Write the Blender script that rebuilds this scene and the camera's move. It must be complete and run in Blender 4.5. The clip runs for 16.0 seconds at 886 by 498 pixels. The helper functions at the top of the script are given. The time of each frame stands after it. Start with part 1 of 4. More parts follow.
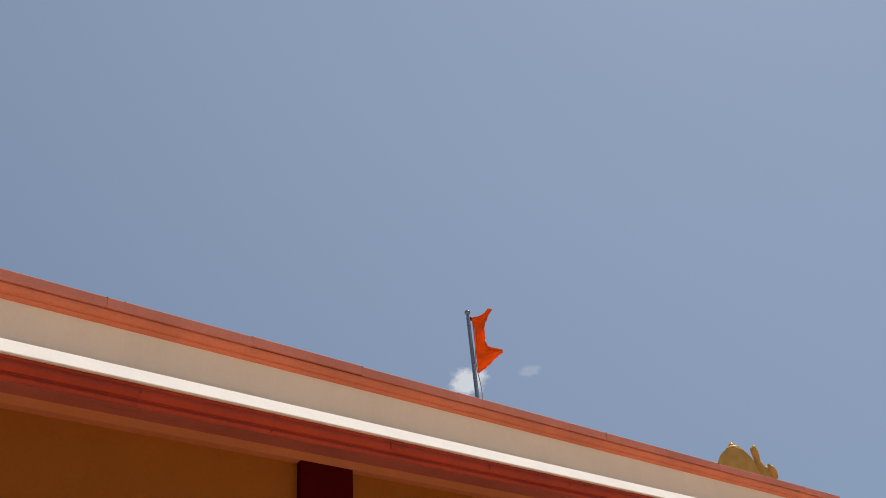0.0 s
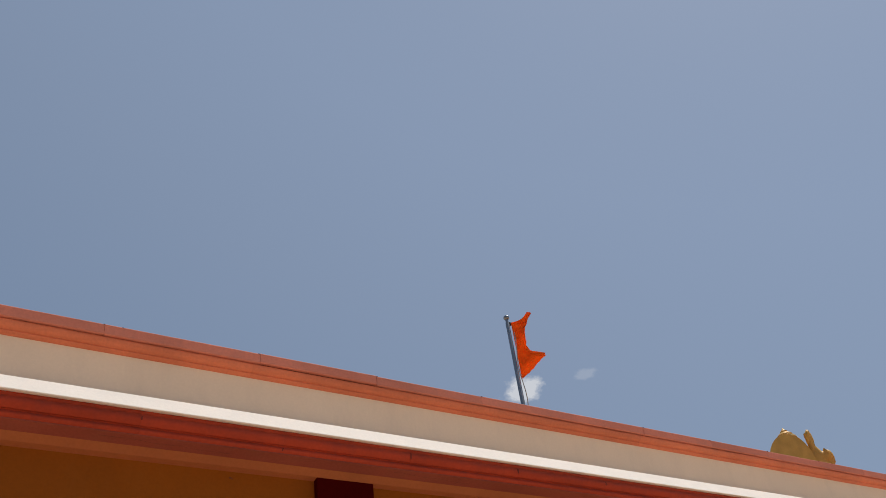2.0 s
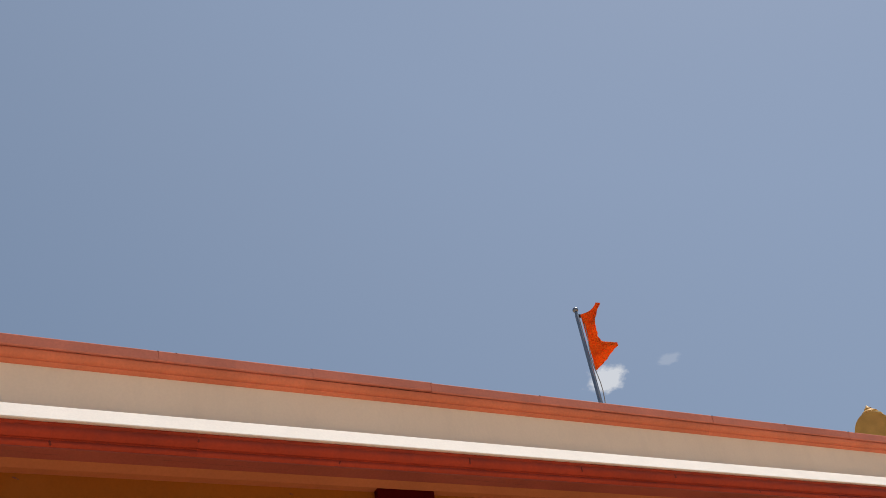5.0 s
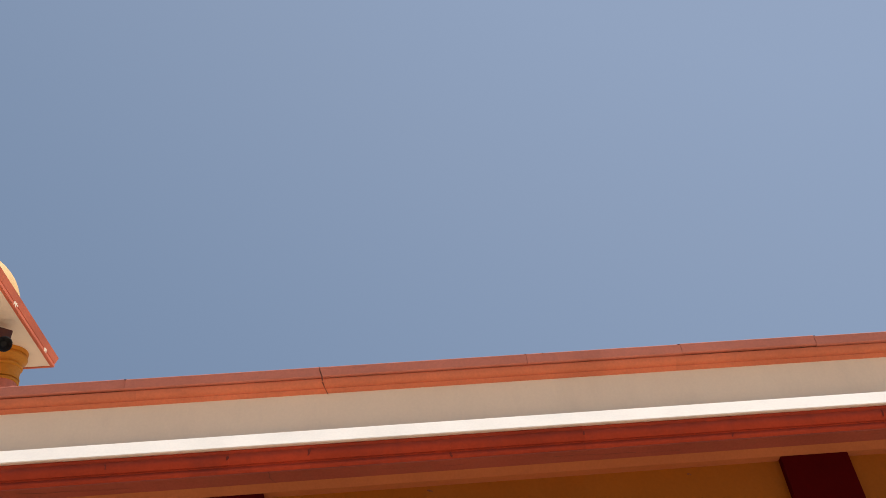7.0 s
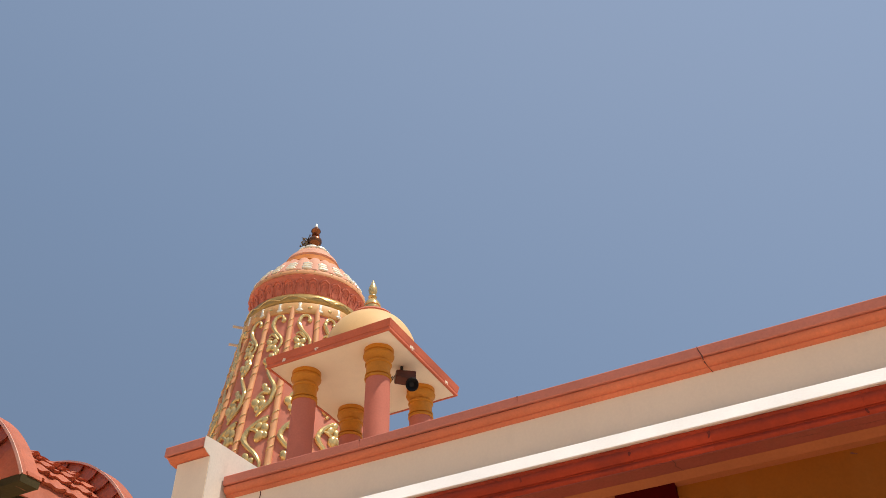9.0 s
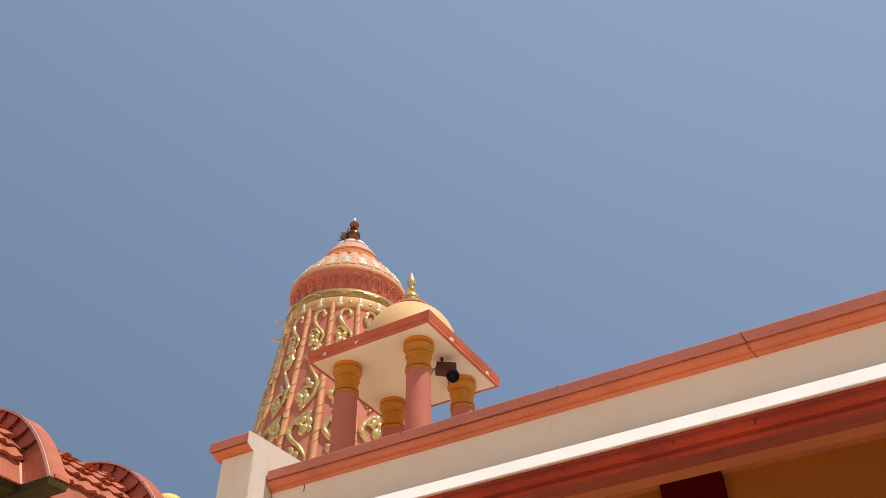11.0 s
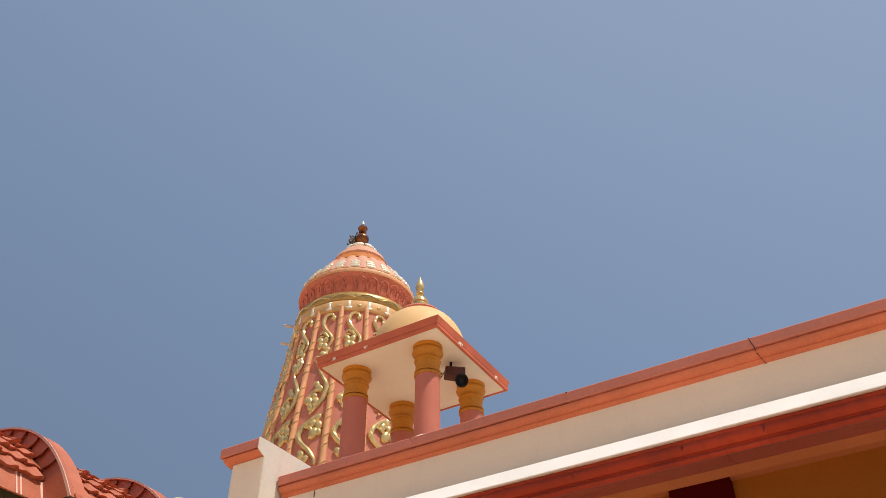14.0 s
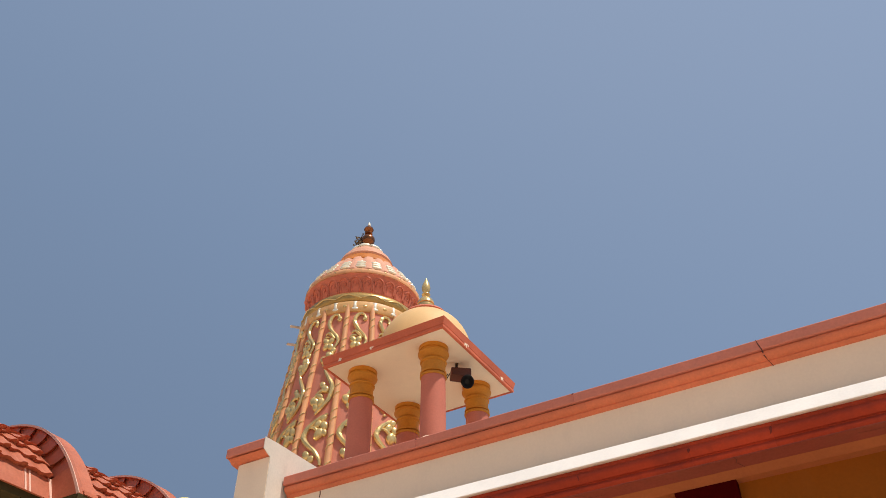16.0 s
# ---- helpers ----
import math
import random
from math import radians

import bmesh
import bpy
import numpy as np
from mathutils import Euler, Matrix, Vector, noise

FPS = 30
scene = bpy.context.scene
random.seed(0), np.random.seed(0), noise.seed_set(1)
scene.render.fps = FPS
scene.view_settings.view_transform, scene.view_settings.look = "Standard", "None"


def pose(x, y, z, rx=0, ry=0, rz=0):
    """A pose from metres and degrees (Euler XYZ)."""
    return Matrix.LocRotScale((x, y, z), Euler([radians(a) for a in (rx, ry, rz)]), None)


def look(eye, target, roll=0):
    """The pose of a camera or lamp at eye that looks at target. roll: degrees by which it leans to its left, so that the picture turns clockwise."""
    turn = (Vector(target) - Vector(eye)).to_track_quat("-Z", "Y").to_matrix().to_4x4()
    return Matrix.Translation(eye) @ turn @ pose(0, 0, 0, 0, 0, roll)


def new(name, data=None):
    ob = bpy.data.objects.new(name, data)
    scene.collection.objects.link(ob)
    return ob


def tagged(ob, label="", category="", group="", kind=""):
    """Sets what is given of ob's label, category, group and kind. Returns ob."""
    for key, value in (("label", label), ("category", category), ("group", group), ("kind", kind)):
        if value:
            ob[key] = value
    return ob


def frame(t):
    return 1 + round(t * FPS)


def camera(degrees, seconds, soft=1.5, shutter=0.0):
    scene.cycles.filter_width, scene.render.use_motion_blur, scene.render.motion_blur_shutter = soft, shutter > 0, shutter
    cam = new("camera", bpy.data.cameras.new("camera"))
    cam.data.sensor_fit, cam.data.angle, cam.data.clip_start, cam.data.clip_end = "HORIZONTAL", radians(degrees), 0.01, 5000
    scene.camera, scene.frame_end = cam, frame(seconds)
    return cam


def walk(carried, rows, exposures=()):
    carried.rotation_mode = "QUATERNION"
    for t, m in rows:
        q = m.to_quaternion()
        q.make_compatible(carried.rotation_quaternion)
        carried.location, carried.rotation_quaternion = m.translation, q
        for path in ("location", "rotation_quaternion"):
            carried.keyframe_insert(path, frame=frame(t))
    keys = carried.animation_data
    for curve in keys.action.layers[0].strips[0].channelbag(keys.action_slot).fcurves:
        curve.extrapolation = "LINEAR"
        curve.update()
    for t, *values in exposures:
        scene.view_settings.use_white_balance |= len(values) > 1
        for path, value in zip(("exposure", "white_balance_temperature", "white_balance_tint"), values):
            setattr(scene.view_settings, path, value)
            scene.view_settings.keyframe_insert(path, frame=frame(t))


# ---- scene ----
cam = camera(55.17, 16.0, soft=0.9)
PATH = [
    (0, (-0.2939, -0.0226, 1.6381), (0.7992, 1.2009, 2.7819), -5.90),
    (0.5, (-0.2049, -0.0033, 1.6467), (0.8735, 1.2284, 2.7956), -6.64),
    (1, (-0.1174, 0.0078, 1.6530), (0.9420, 1.2497, 2.8086), -6.95),
    (1.5, (-0.0296, 0.0132, 1.6601), (1.0068, 1.2663, 2.8242), -7.65),
    (2, (0.0566, 0.0063, 1.6689), (1.0584, 1.2757, 2.8458), -8.66),
    (2.5, (0.1405, -0.0146, 1.6766), (1.0786, 1.2884, 2.8692), -9.00),
    (3, (0.2223, -0.0410, 1.6771), (1.1148, 1.2899, 2.8738), -9.33),
    (5.5, (0.2305, -0.0836, 1.7008), (1.0670, 1.2878, 2.8922), -10.02),
    (6, (0.2338, -0.0683, 1.6973), (0.8907, 1.3767, 2.9140), -9.21),
    (6.5, (0.2421, -0.0188, 1.6921), (0.6347, 1.4919, 2.9426), -6.86),
    (7, (0.2432, 0.0314, 1.6890), (0.3541, 1.5713, 2.9603), -5.85),
    (7.5, (0.2517, 0.0375, 1.6909), (0.0884, 1.5628, 2.9742), -7.57),
    (8, (0.2900, 0.0395, 1.6950), (-0.1589, 1.4950, 2.9912), -3.39),
    (8.5, (0.3073, 0.0301, 1.6937), (-0.3127, 1.4202, 2.9911), -2.22),
    (9, (0.3045, 0.0255, 1.7003), (-0.3794, 1.3887, 2.9942), -1.39),
    (9.5, (0.2954, 0.0357, 1.7108), (-0.4322, 1.3812, 2.9993), -1.06),
    (12, (0.3243, 0.0651, 1.7253), (-0.4530, 1.3942, 3.0016), -0.74),
    (12.5, (0.3226, 0.0491, 1.7277), (-0.4576, 1.3773, 3.0033), -0.78),
    (13, (0.3228, 0.0298, 1.7268), (-0.4613, 1.3568, 3.0014), -0.69),
    (13.5, (0.3297, 0.0176, 1.7277), (-0.4555, 1.3406, 3.0056), -0.61),
    (14, (0.3349, 0.0233, 1.7309), (-0.4531, 1.3410, 3.0126), -0.48),
    (14.5, (0.3279, 0.0195, 1.7302), (-0.4640, 1.3338, 3.0129), -0.32),
    (15, (0.3282, 0.0051, 1.7291), (-0.4655, 1.3167, 3.0135), -0.10),
    (15.5, (0.3294, 0.0084, 1.7277), (-0.4682, 1.3172, 3.0126), 0.05),
    (16, (0.3287, 0.0239, 1.7284), (-0.4697, 1.3326, 3.0128), 0.05),
]
walk(cam, [(t, look(eye, target, roll)) for t, eye, target, roll in PATH], exposures=[(0, -0.19), (1.2, -0.20), (2.0, -0.27), (2.5, -0.25), (3.0, -0.21), (5.5, -0.15), (6.5, -0.08), (7.5, 0.04), (9.0, 0.08), (12.0, 0.07), (16.0, 0.04)])


# ---- sky and sun ----
SUN_DIR = Vector((0.42, -0.025, 0.90)).normalized()
SUN_EL = math.asin(SUN_DIR.z)
SUN_AZ = math.atan2(SUN_DIR.x, SUN_DIR.y)
world = bpy.data.worlds.new("sky")
scene.world = world
world.use_nodes = True
wn = world.node_tree
sky = wn.nodes.new("ShaderNodeTexSky")
sky.sky_type = "NISHITA"
sky.sun_disc = False
sky.sun_elevation = SUN_EL
sky.sun_rotation = SUN_AZ
sky.air_density, sky.dust_density, sky.ozone_density = 1.0, 1.1, 1.0
wn.nodes["Background"].inputs["Strength"].default_value = 0.1
haze = wn.nodes.new("ShaderNodeMix")     # thin even haze over the blue
haze.data_type = "RGBA"
haze.inputs["Factor"].default_value = 0.76
sc = wn.nodes.new("ShaderNodeTexCoord")
dot = wn.nodes.new("ShaderNodeVectorMath")     # the haze scatters more light towards the sun
dot.operation = "DOT_PRODUCT"
dot.inputs[1].default_value = SUN_DIR
wn.links.new(sc.outputs["Generated"], dot.inputs[0])
glow = wn.nodes.new("ShaderNodeMapRange")
glow.inputs[1].default_value, glow.inputs[2].default_value = -0.1, 0.80
glow.inputs[3].default_value, glow.inputs[4].default_value = 0.60, 1.17
wn.links.new(dot.outputs["Value"], glow.inputs[0])
hz = wn.nodes.new("ShaderNodeVectorMath")
hz.operation = "SCALE"
tone = wn.nodes.new("ShaderNodeMix")
tone.data_type = "RGBA"
tone.inputs["A"].default_value, tone.inputs["B"].default_value = (2.50, 3.44, 5.08, 1), (2.72, 3.48, 4.85, 1)
far = wn.nodes.new("ShaderNodeMapRange")
far.inputs[1].default_value, far.inputs[2].default_value = 0.3, 0.66
wn.links.new(dot.outputs["Value"], far.inputs[0])
wn.links.new(far.outputs[0], tone.inputs["Factor"])
wn.links.new(tone.outputs["Result"], hz.inputs[0])
wn.links.new(glow.outputs[0], hz.inputs["Scale"])
wn.links.new(hz.outputs[0], haze.inputs["B"])
wn.links.new(sky.outputs["Color"], haze.inputs["A"])
wn.links.new(haze.outputs["Result"], wn.nodes["Background"].inputs["Color"])
sun = new("sun", bpy.data.lights.new("sun", "SUN"))
sun.data.energy, sun.data.angle, sun.data.color = 4.0, radians(0.55), (1.0, 0.95, 0.86)
sun.matrix_world = look(SUN_DIR * 60, (0, 0, 0))


# ---- materials ----
def paint(name, col, rough=0.6, vary=0.12, scale=3.0, bump=0.15, metal=0.0, streak=0.0, dirt=(0.10, 0.07, 0.05), spec=0.22, fine=60.0):
    """Painted plaster, metal or clay: colour drift at two scales, stains, fine relief."""
    m = bpy.data.materials.new(name)
    m.use_nodes = True
    nt = m.node_tree
    b = nt.nodes["Principled BSDF"]
    tc = nt.nodes.new("ShaderNodeTexCoord")
    n1 = nt.nodes.new("ShaderNodeTexNoise")
    n1.inputs["Scale"].default_value, n1.inputs["Detail"].default_value = scale, 6
    n2 = nt.nodes.new("ShaderNodeTexNoise")
    n2.inputs["Scale"].default_value, n2.inputs["Detail"].default_value = fine, 4
    info = nt.nodes.new("ShaderNodeObjectInfo")
    for n in (n1, n2):
        nt.links.new(tc.outputs["Object"], n.inputs["Vector"])
    r1 = nt.nodes.new("ShaderNodeMapRange")
    r1.inputs[1].default_value, r1.inputs[2].default_value = 0.3, 0.7
    r1.inputs[3].default_value, r1.inputs[4].default_value = 1 - vary, 1 + vary
    nt.links.new(n1.outputs["Fac"], r1.inputs[0])
    r2 = nt.nodes.new("ShaderNodeMapRange")
    r2.inputs[1].default_value, r2.inputs[2].default_value = 0.3, 0.7
    r2.inputs[3].default_value, r2.inputs[4].default_value = 1 - vary * 0.5, 1 + vary * 0.5
    nt.links.new(n2.outputs["Fac"], r2.inputs[0])
    r3 = nt.nodes.new("ShaderNodeMapRange")
    r3.inputs[3].default_value, r3.inputs[4].default_value = 1 - vary * 0.6, 1 + vary * 0.6
    nt.links.new(info.outputs["Random"], r3.inputs[0])
    m1 = nt.nodes.new("ShaderNodeMath")
    m1.operation = "MULTIPLY"
    nt.links.new(r1.outputs[0], m1.inputs[0])
    nt.links.new(r2.outputs[0], m1.inputs[1])
    m2 = nt.nodes.new("ShaderNodeMath")
    m2.operation = "MULTIPLY"
    nt.links.new(m1.outputs[0], m2.inputs[0])
    nt.links.new(r3.outputs[0], m2.inputs[1])
    mul = nt.nodes.new("ShaderNodeVectorMath")
    mul.operation = "SCALE"
    mul.inputs[0].default_value = col
    nt.links.new(m2.outputs[0], mul.inputs["Scale"])
    last = mul.outputs[0]
    if streak:
        mp = nt.nodes.new("ShaderNodeMapping")
        mp.inputs["Scale"].default_value = (2.2, 2.2, 0.7)
        nt.links.new(tc.outputs["Object"], mp.inputs["Vector"])
        n3 = nt.nodes.new("ShaderNodeTexNoise")
        n3.inputs["Scale"].default_value, n3.inputs["Detail"].default_value, n3.inputs["Roughness"].default_value = 2.0, 8, 0.7
        nt.links.new(mp.outputs[0], n3.inputs["Vector"])
        r4 = nt.nodes.new("ShaderNodeMapRange")
        r4.inputs[1].default_value, r4.inputs[2].default_value = 0.5, 0.78
        r4.inputs[3].default_value, r4.inputs[4].default_value = 0.0, streak
        nt.links.new(n3.outputs["Fac"], r4.inputs[0])
        mx = nt.nodes.new("ShaderNodeMix")
        mx.data_type = "RGBA"
        nt.links.new(r4.outputs[0], mx.inputs["Factor"])
        nt.links.new(last, mx.inputs["A"])
        mx.inputs["B"].default_value = (*dirt, 1)
        last = mx.outputs["Result"]
    nt.links.new(last, b.inputs["Base Color"])
    rr = nt.nodes.new("ShaderNodeMapRange")
    rr.inputs[3].default_value, rr.inputs[4].default_value = max(0.05, rough - 0.12), min(1, rough + 0.12)
    nt.links.new(n1.outputs["Fac"], rr.inputs[0])
    nt.links.new(rr.outputs[0], b.inputs["Roughness"])
    b.inputs["Metallic"].default_value = metal
    b.inputs["Specular IOR Level"].default_value = spec
    if bump:
        bp = nt.nodes.new("ShaderNodeBump")
        bp.inputs["Strength"].default_value, bp.inputs["Distance"].default_value = bump * 0.45, 0.01
        ad = nt.nodes.new("ShaderNodeMath")
        nt.links.new(n1.outputs["Fac"], ad.inputs[0])
        nt.links.new(n2.outputs["Fac"], ad.inputs[1])
        nt.links.new(ad.outputs[0], bp.inputs["Height"])
        nt.links.new(bp.outputs[0], b.inputs["Normal"])
    return m


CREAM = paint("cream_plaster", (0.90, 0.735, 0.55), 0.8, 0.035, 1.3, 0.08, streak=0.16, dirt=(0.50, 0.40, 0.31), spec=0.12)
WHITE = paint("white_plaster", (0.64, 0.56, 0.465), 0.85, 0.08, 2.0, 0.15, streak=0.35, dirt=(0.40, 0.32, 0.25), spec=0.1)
LEDGE = paint("ledge_whitewash", (0.88, 0.81, 0.725), 0.8, 0.05, 2.5, 0.25, streak=0.12, dirt=(0.45, 0.42, 0.38))
SOFFIT_OCHRE = paint("brown_soffit_paint", (0.37, 0.118, 0.045), 0.75, 0.1, 2.0, 0.25, streak=0.25, dirt=(0.30, 0.08, 0.045), spec=0.1)
CAP_PINK = paint("pale_pink_paint", (0.72, 0.36, 0.235), 0.65, 0.12, 3.0, 0.25, streak=0.3, dirt=(0.40, 0.16, 0.10), spec=0.15)
EAVES = paint("red_eaves_paint", (0.60, 0.148, 0.076), 0.6, 0.12, 2.5, 0.25, streak=0.25, dirt=(0.34, 0.09, 0.055), spec=0.15)
TERRA = paint("terracotta_paint", (0.67, 0.195, 0.098), 0.55, 0.12, 2.5, 0.25, streak=0.22, dirt=(0.27, 0.11, 0.085), spec=0.15)
TERRA_TOP = paint("faded_terracotta_paint", (0.61, 0.205, 0.138), 0.7, 0.10, 2.5, 0.25, streak=0.30, dirt=(0.32, 0.15, 0.12), spec=0.12)
DEEP_RED = paint("deep_red_paint", (0.40, 0.052, 0.022), 0.65, 0.14, 2.2, 0.3, streak=0.5, dirt=(0.16, 0.035, 0.028), spec=0.12)
SOFFIT_RED = paint("dull_red_paint", (0.31, 0.078, 0.052), 0.7, 0.12, 2.0, 0.25, streak=0.3, dirt=(0.24, 0.10, 0.06), spec=0.1)
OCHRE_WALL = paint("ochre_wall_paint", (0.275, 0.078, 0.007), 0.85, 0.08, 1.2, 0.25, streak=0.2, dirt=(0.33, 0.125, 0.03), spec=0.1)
MAROON = paint("maroon_paint", (0.05, 0.0015, 0.0015), 0.9, 0.1, 2.0, 0.2, spec=0.02)
PINK = paint("dusty_pink_paint", (0.56, 0.172, 0.112), 0.65, 0.08, 3.0, 0.12, streak=0.15, dirt=(0.38, 0.12, 0.085), spec=0.15)
SPIRE_PINK = paint("spire_pink_paint", (0.57, 0.205, 0.135), 0.7, 0.10, 2.0, 0.25, streak=0.2, dirt=(0.34, 0.12, 0.085), spec=0.15)
RIB_ORANGE = paint("rib_apricot_paint", (0.70, 0.34, 0.16), 0.6, 0.10, 4.0, 0.2)
OCHRE = paint("ochre_paint", (0.58, 0.22, 0.022), 0.5, 0.12, 5.0, 0.2, streak=0.2, dirt=(0.34, 0.12, 0.015))
PEACH = paint("peach_dome_paint", (0.80, 0.50, 0.22), 0.6, 0.05, 3.0, 0.15, streak=0.1, dirt=(0.66, 0.38, 0.16))
GOLD = paint("gilt_paint", (0.78, 0.54, 0.21), 0.23, 0.18, 8.0, 0.15, metal=0.55, spec=0.6)
BAND_GOLD = paint("golden_apricot_paint", (0.68, 0.38, 0.15), 0.5, 0.12, 5.0, 0.2, streak=0.2, dirt=(0.34, 0.14, 0.05))
# gilt with the shade under the crown put into its colour, plus dirt streaks
SHADED_GOLD = paint("shaded_gilt_paint", (0.52, 0.33, 0.11), 0.33, 0.18, 6.0, 0.2, metal=0.4, streak=0.3, dirt=(0.20, 0.10, 0.03))
PALE_GOLD = paint("pale_gilt_paint", (0.90, 0.83, 0.64), 0.32, 0.10, 8.0, 0.15, metal=0.2, spec=0.5)
CARVED_RED = paint("carved_red_paint", (0.60, 0.17, 0.10), 0.6, 0.14, 4.0, 0.3, streak=0.25, dirt=(0.32, 0.09, 0.055))
COPPER = paint("aged_copper", (0.30, 0.11, 0.045), 0.26, 0.25, 8.0, 0.15, metal=0.85)
ORANGE = paint("orange_paint", (0.56, 0.165, 0.018), 0.55, 0.12, 4.0, 0.2, streak=0.2, dirt=(0.30, 0.08, 0.02))
TILE = paint("red_brown_roof_tile", (0.46, 0.132, 0.068), 0.5, 0.16, 5.0, 0.2, streak=0.2, dirt=(0.60, 0.30, 0.20))
TILE_EDGE = paint("worn_tile_edge", (0.74, 0.45, 0.34), 0.5, 0.10, 6.0, 0.1)
# canopy underside; also colours the painted shade strip behind the verge tiles
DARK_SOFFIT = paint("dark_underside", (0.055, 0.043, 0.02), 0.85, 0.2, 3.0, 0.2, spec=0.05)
STEEL = paint("steel_pole", (0.24, 0.245, 0.255), 0.3, 0.08, 6.0, 0.05, metal=0.9)
FLAG = paint("saffron_cloth", (0.86, 0.165, 0.016), 0.8, 0.10, 6.0, 0.2, spec=0.1)
ROPE = paint("grey_rope", (0.35, 0.33, 0.30), 0.9, 0.1, 20.0, 0.2)
BLACK = paint("black_plastic", (0.012, 0.011, 0.011), 0.4, 0.2, 8.0, 0.1)
BROWN = paint("brown_speaker_case", (0.10, 0.035, 0.022), 0.45, 0.15, 8.0, 0.1)
ORN_GOLD = paint("dull_gold_paint", (0.60, 0.34, 0.085), 0.5, 0.12, 6.0, 0.25, metal=0.1)
YELLOW = paint("yellow_paint", (0.84, 0.60, 0.16), 0.5, 0.06, 3.0, 0.1)
JOINT_RED = paint("stained_red_mortar", (0.17, 0.03, 0.018), 0.9, 0.2, 8.0, 0.3)
JOINT = paint("dark_joint_mortar", (0.14, 0.05, 0.035), 0.9, 0.1, 6.0, 0.2)
ROOFING = paint("grey_roof_screed", (0.42, 0.40, 0.37), 0.85, 0.12, 1.5, 0.3, streak=0.3, dirt=(0.25, 0.23, 0.2))
PAVING = paint("court_paving", (0.58, 0.42, 0.285), 0.8, 0.10, 0.6, 0.3, streak=0.2, dirt=(0.45, 0.32, 0.22), fine=20.0)
TWIG = paint("dry_twig", (0.16, 0.11, 0.07), 0.9, 0.2, 12.0, 0.2)
PIPE = paint("cream_pipe", (0.70, 0.55, 0.42), 0.5, 0.08, 8.0, 0.1)


# ---- mesh helpers ----
def thing(name, at, label, category, kind="", group=""):
    e = new(name)
    e.empty_display_size = 0.2
    e.matrix_world = Matrix.Translation(at)
    return tagged(e, label, category, group, kind)


def link_mesh(name, me, parent, label=""):
    ob = new(name, me)
    ob.parent = parent
    if label:
        tagged(ob, label)
    return ob


def part(name, bm, material, parent, label="", smooth=False, bevel=0.0):
    if bevel:
        bmesh.ops.bevel(bm, geom=[e for e in bm.edges if e.is_manifold and e.calc_face_angle(0) > 0.6], offset=bevel, segments=2, affect="EDGES", profile=0.6)
    bmesh.ops.recalc_face_normals(bm, faces=bm.faces)
    me = bpy.data.meshes.new(name)
    bm.to_mesh(me)
    bm.free()
    me.materials.append(material)
    if smooth:
        for p in me.polygons:
            p.use_smooth = True
        me.set_sharp_from_angle(angle=radians(40))
    return link_mesh(name, me, parent, label)


def box_bm(x0, x1, y0, y1, z0, z1, bm=None):
    bm = bm or bmesh.new()
    r = bmesh.ops.create_cube(bm, size=1)
    for v in r["verts"]:
        v.co = Vector(((x0 + x1) / 2 + v.co.x * (x1 - x0), (y0 + y1) / 2 + v.co.y * (y1 - y0), (z0 + z1) / 2 + v.co.z * (z1 - z0)))
    return bm


def run_x(profile, x0, x1, bm=None):
    """A closed (y, z) outline carried along x."""
    bm = bm or bmesh.new()
    a = [bm.verts.new((x0, y, z)) for y, z in profile]
    b = [bm.verts.new((x1, y, z)) for y, z in profile]
    n = len(profile)
    for i in range(n):
        bm.faces.new((a[i], a[(i + 1) % n], b[(i + 1) % n], b[i]))
    bm.faces.new(a)
    bm.faces.new(b[::-1])
    return bm


def lathe(profile, seg=48, bm=None, wave=None, centre=(0, 0)):
    """(r, z) from the bottom up, turned round z; wave(angle, i) scales the radius."""
    bm = bm or bmesh.new()
    rows = []
    for i, (r, z) in enumerate(profile):
        if r < 1e-5:
            rows.append([bm.verts.new((centre[0], centre[1], z))] * seg)
            continue
        row = []
        for k in range(seg):
            a = 2 * math.pi * k / seg
            rr = r * (wave(a, i) if wave else 1)
            row.append(bm.verts.new((centre[0] + rr * math.cos(a), centre[1] + rr * math.sin(a), z)))
        rows.append(row)
    for a, b in zip(rows, rows[1:]):
        for k in range(seg):
            q = [a[k], a[(k + 1) % seg], b[(k + 1) % seg], b[k]]
            u = list(dict.fromkeys(q))
            if len(u) > 2:
                bm.faces.new(u)
    if profile[0][0] > 1e-5:
        bm.faces.new(rows[0][::-1])
    if profile[-1][0] > 1e-5:
        bm.faces.new(rows[-1])
    return bm


def tube(points, radii, sides=8, bm=None):
    """A round bar along points with a radius at each, closed at its ends."""
    bm = bm or bmesh.new()
    pts = [Vector(p) for p in points]
    rows = []
    for i, p in enumerate(pts):
        d = (pts[min(i + 1, len(pts) - 1)] - pts[max(i - 1, 0)]).normalized()
        s = d.cross(Vector((0.31, 0.2, 0.93)))
        s = s.normalized() if s.length > 1e-3 else d.orthogonal().normalized()
        t = d.cross(s)
        rows.append([bm.verts.new(p + radii[i] * (math.cos(2 * math.pi * k / sides) * s + math.sin(2 * math.pi * k / sides) * t)) for k in range(sides)])
    for a, b in zip(rows, rows[1:]):
        for k in range(sides):
            bm.faces.new((a[k], a[(k + 1) % sides], b[(k + 1) % sides], b[k]))
    bm.faces.new(rows[0][::-1])
    bm.faces.new(rows[-1])
    return bm


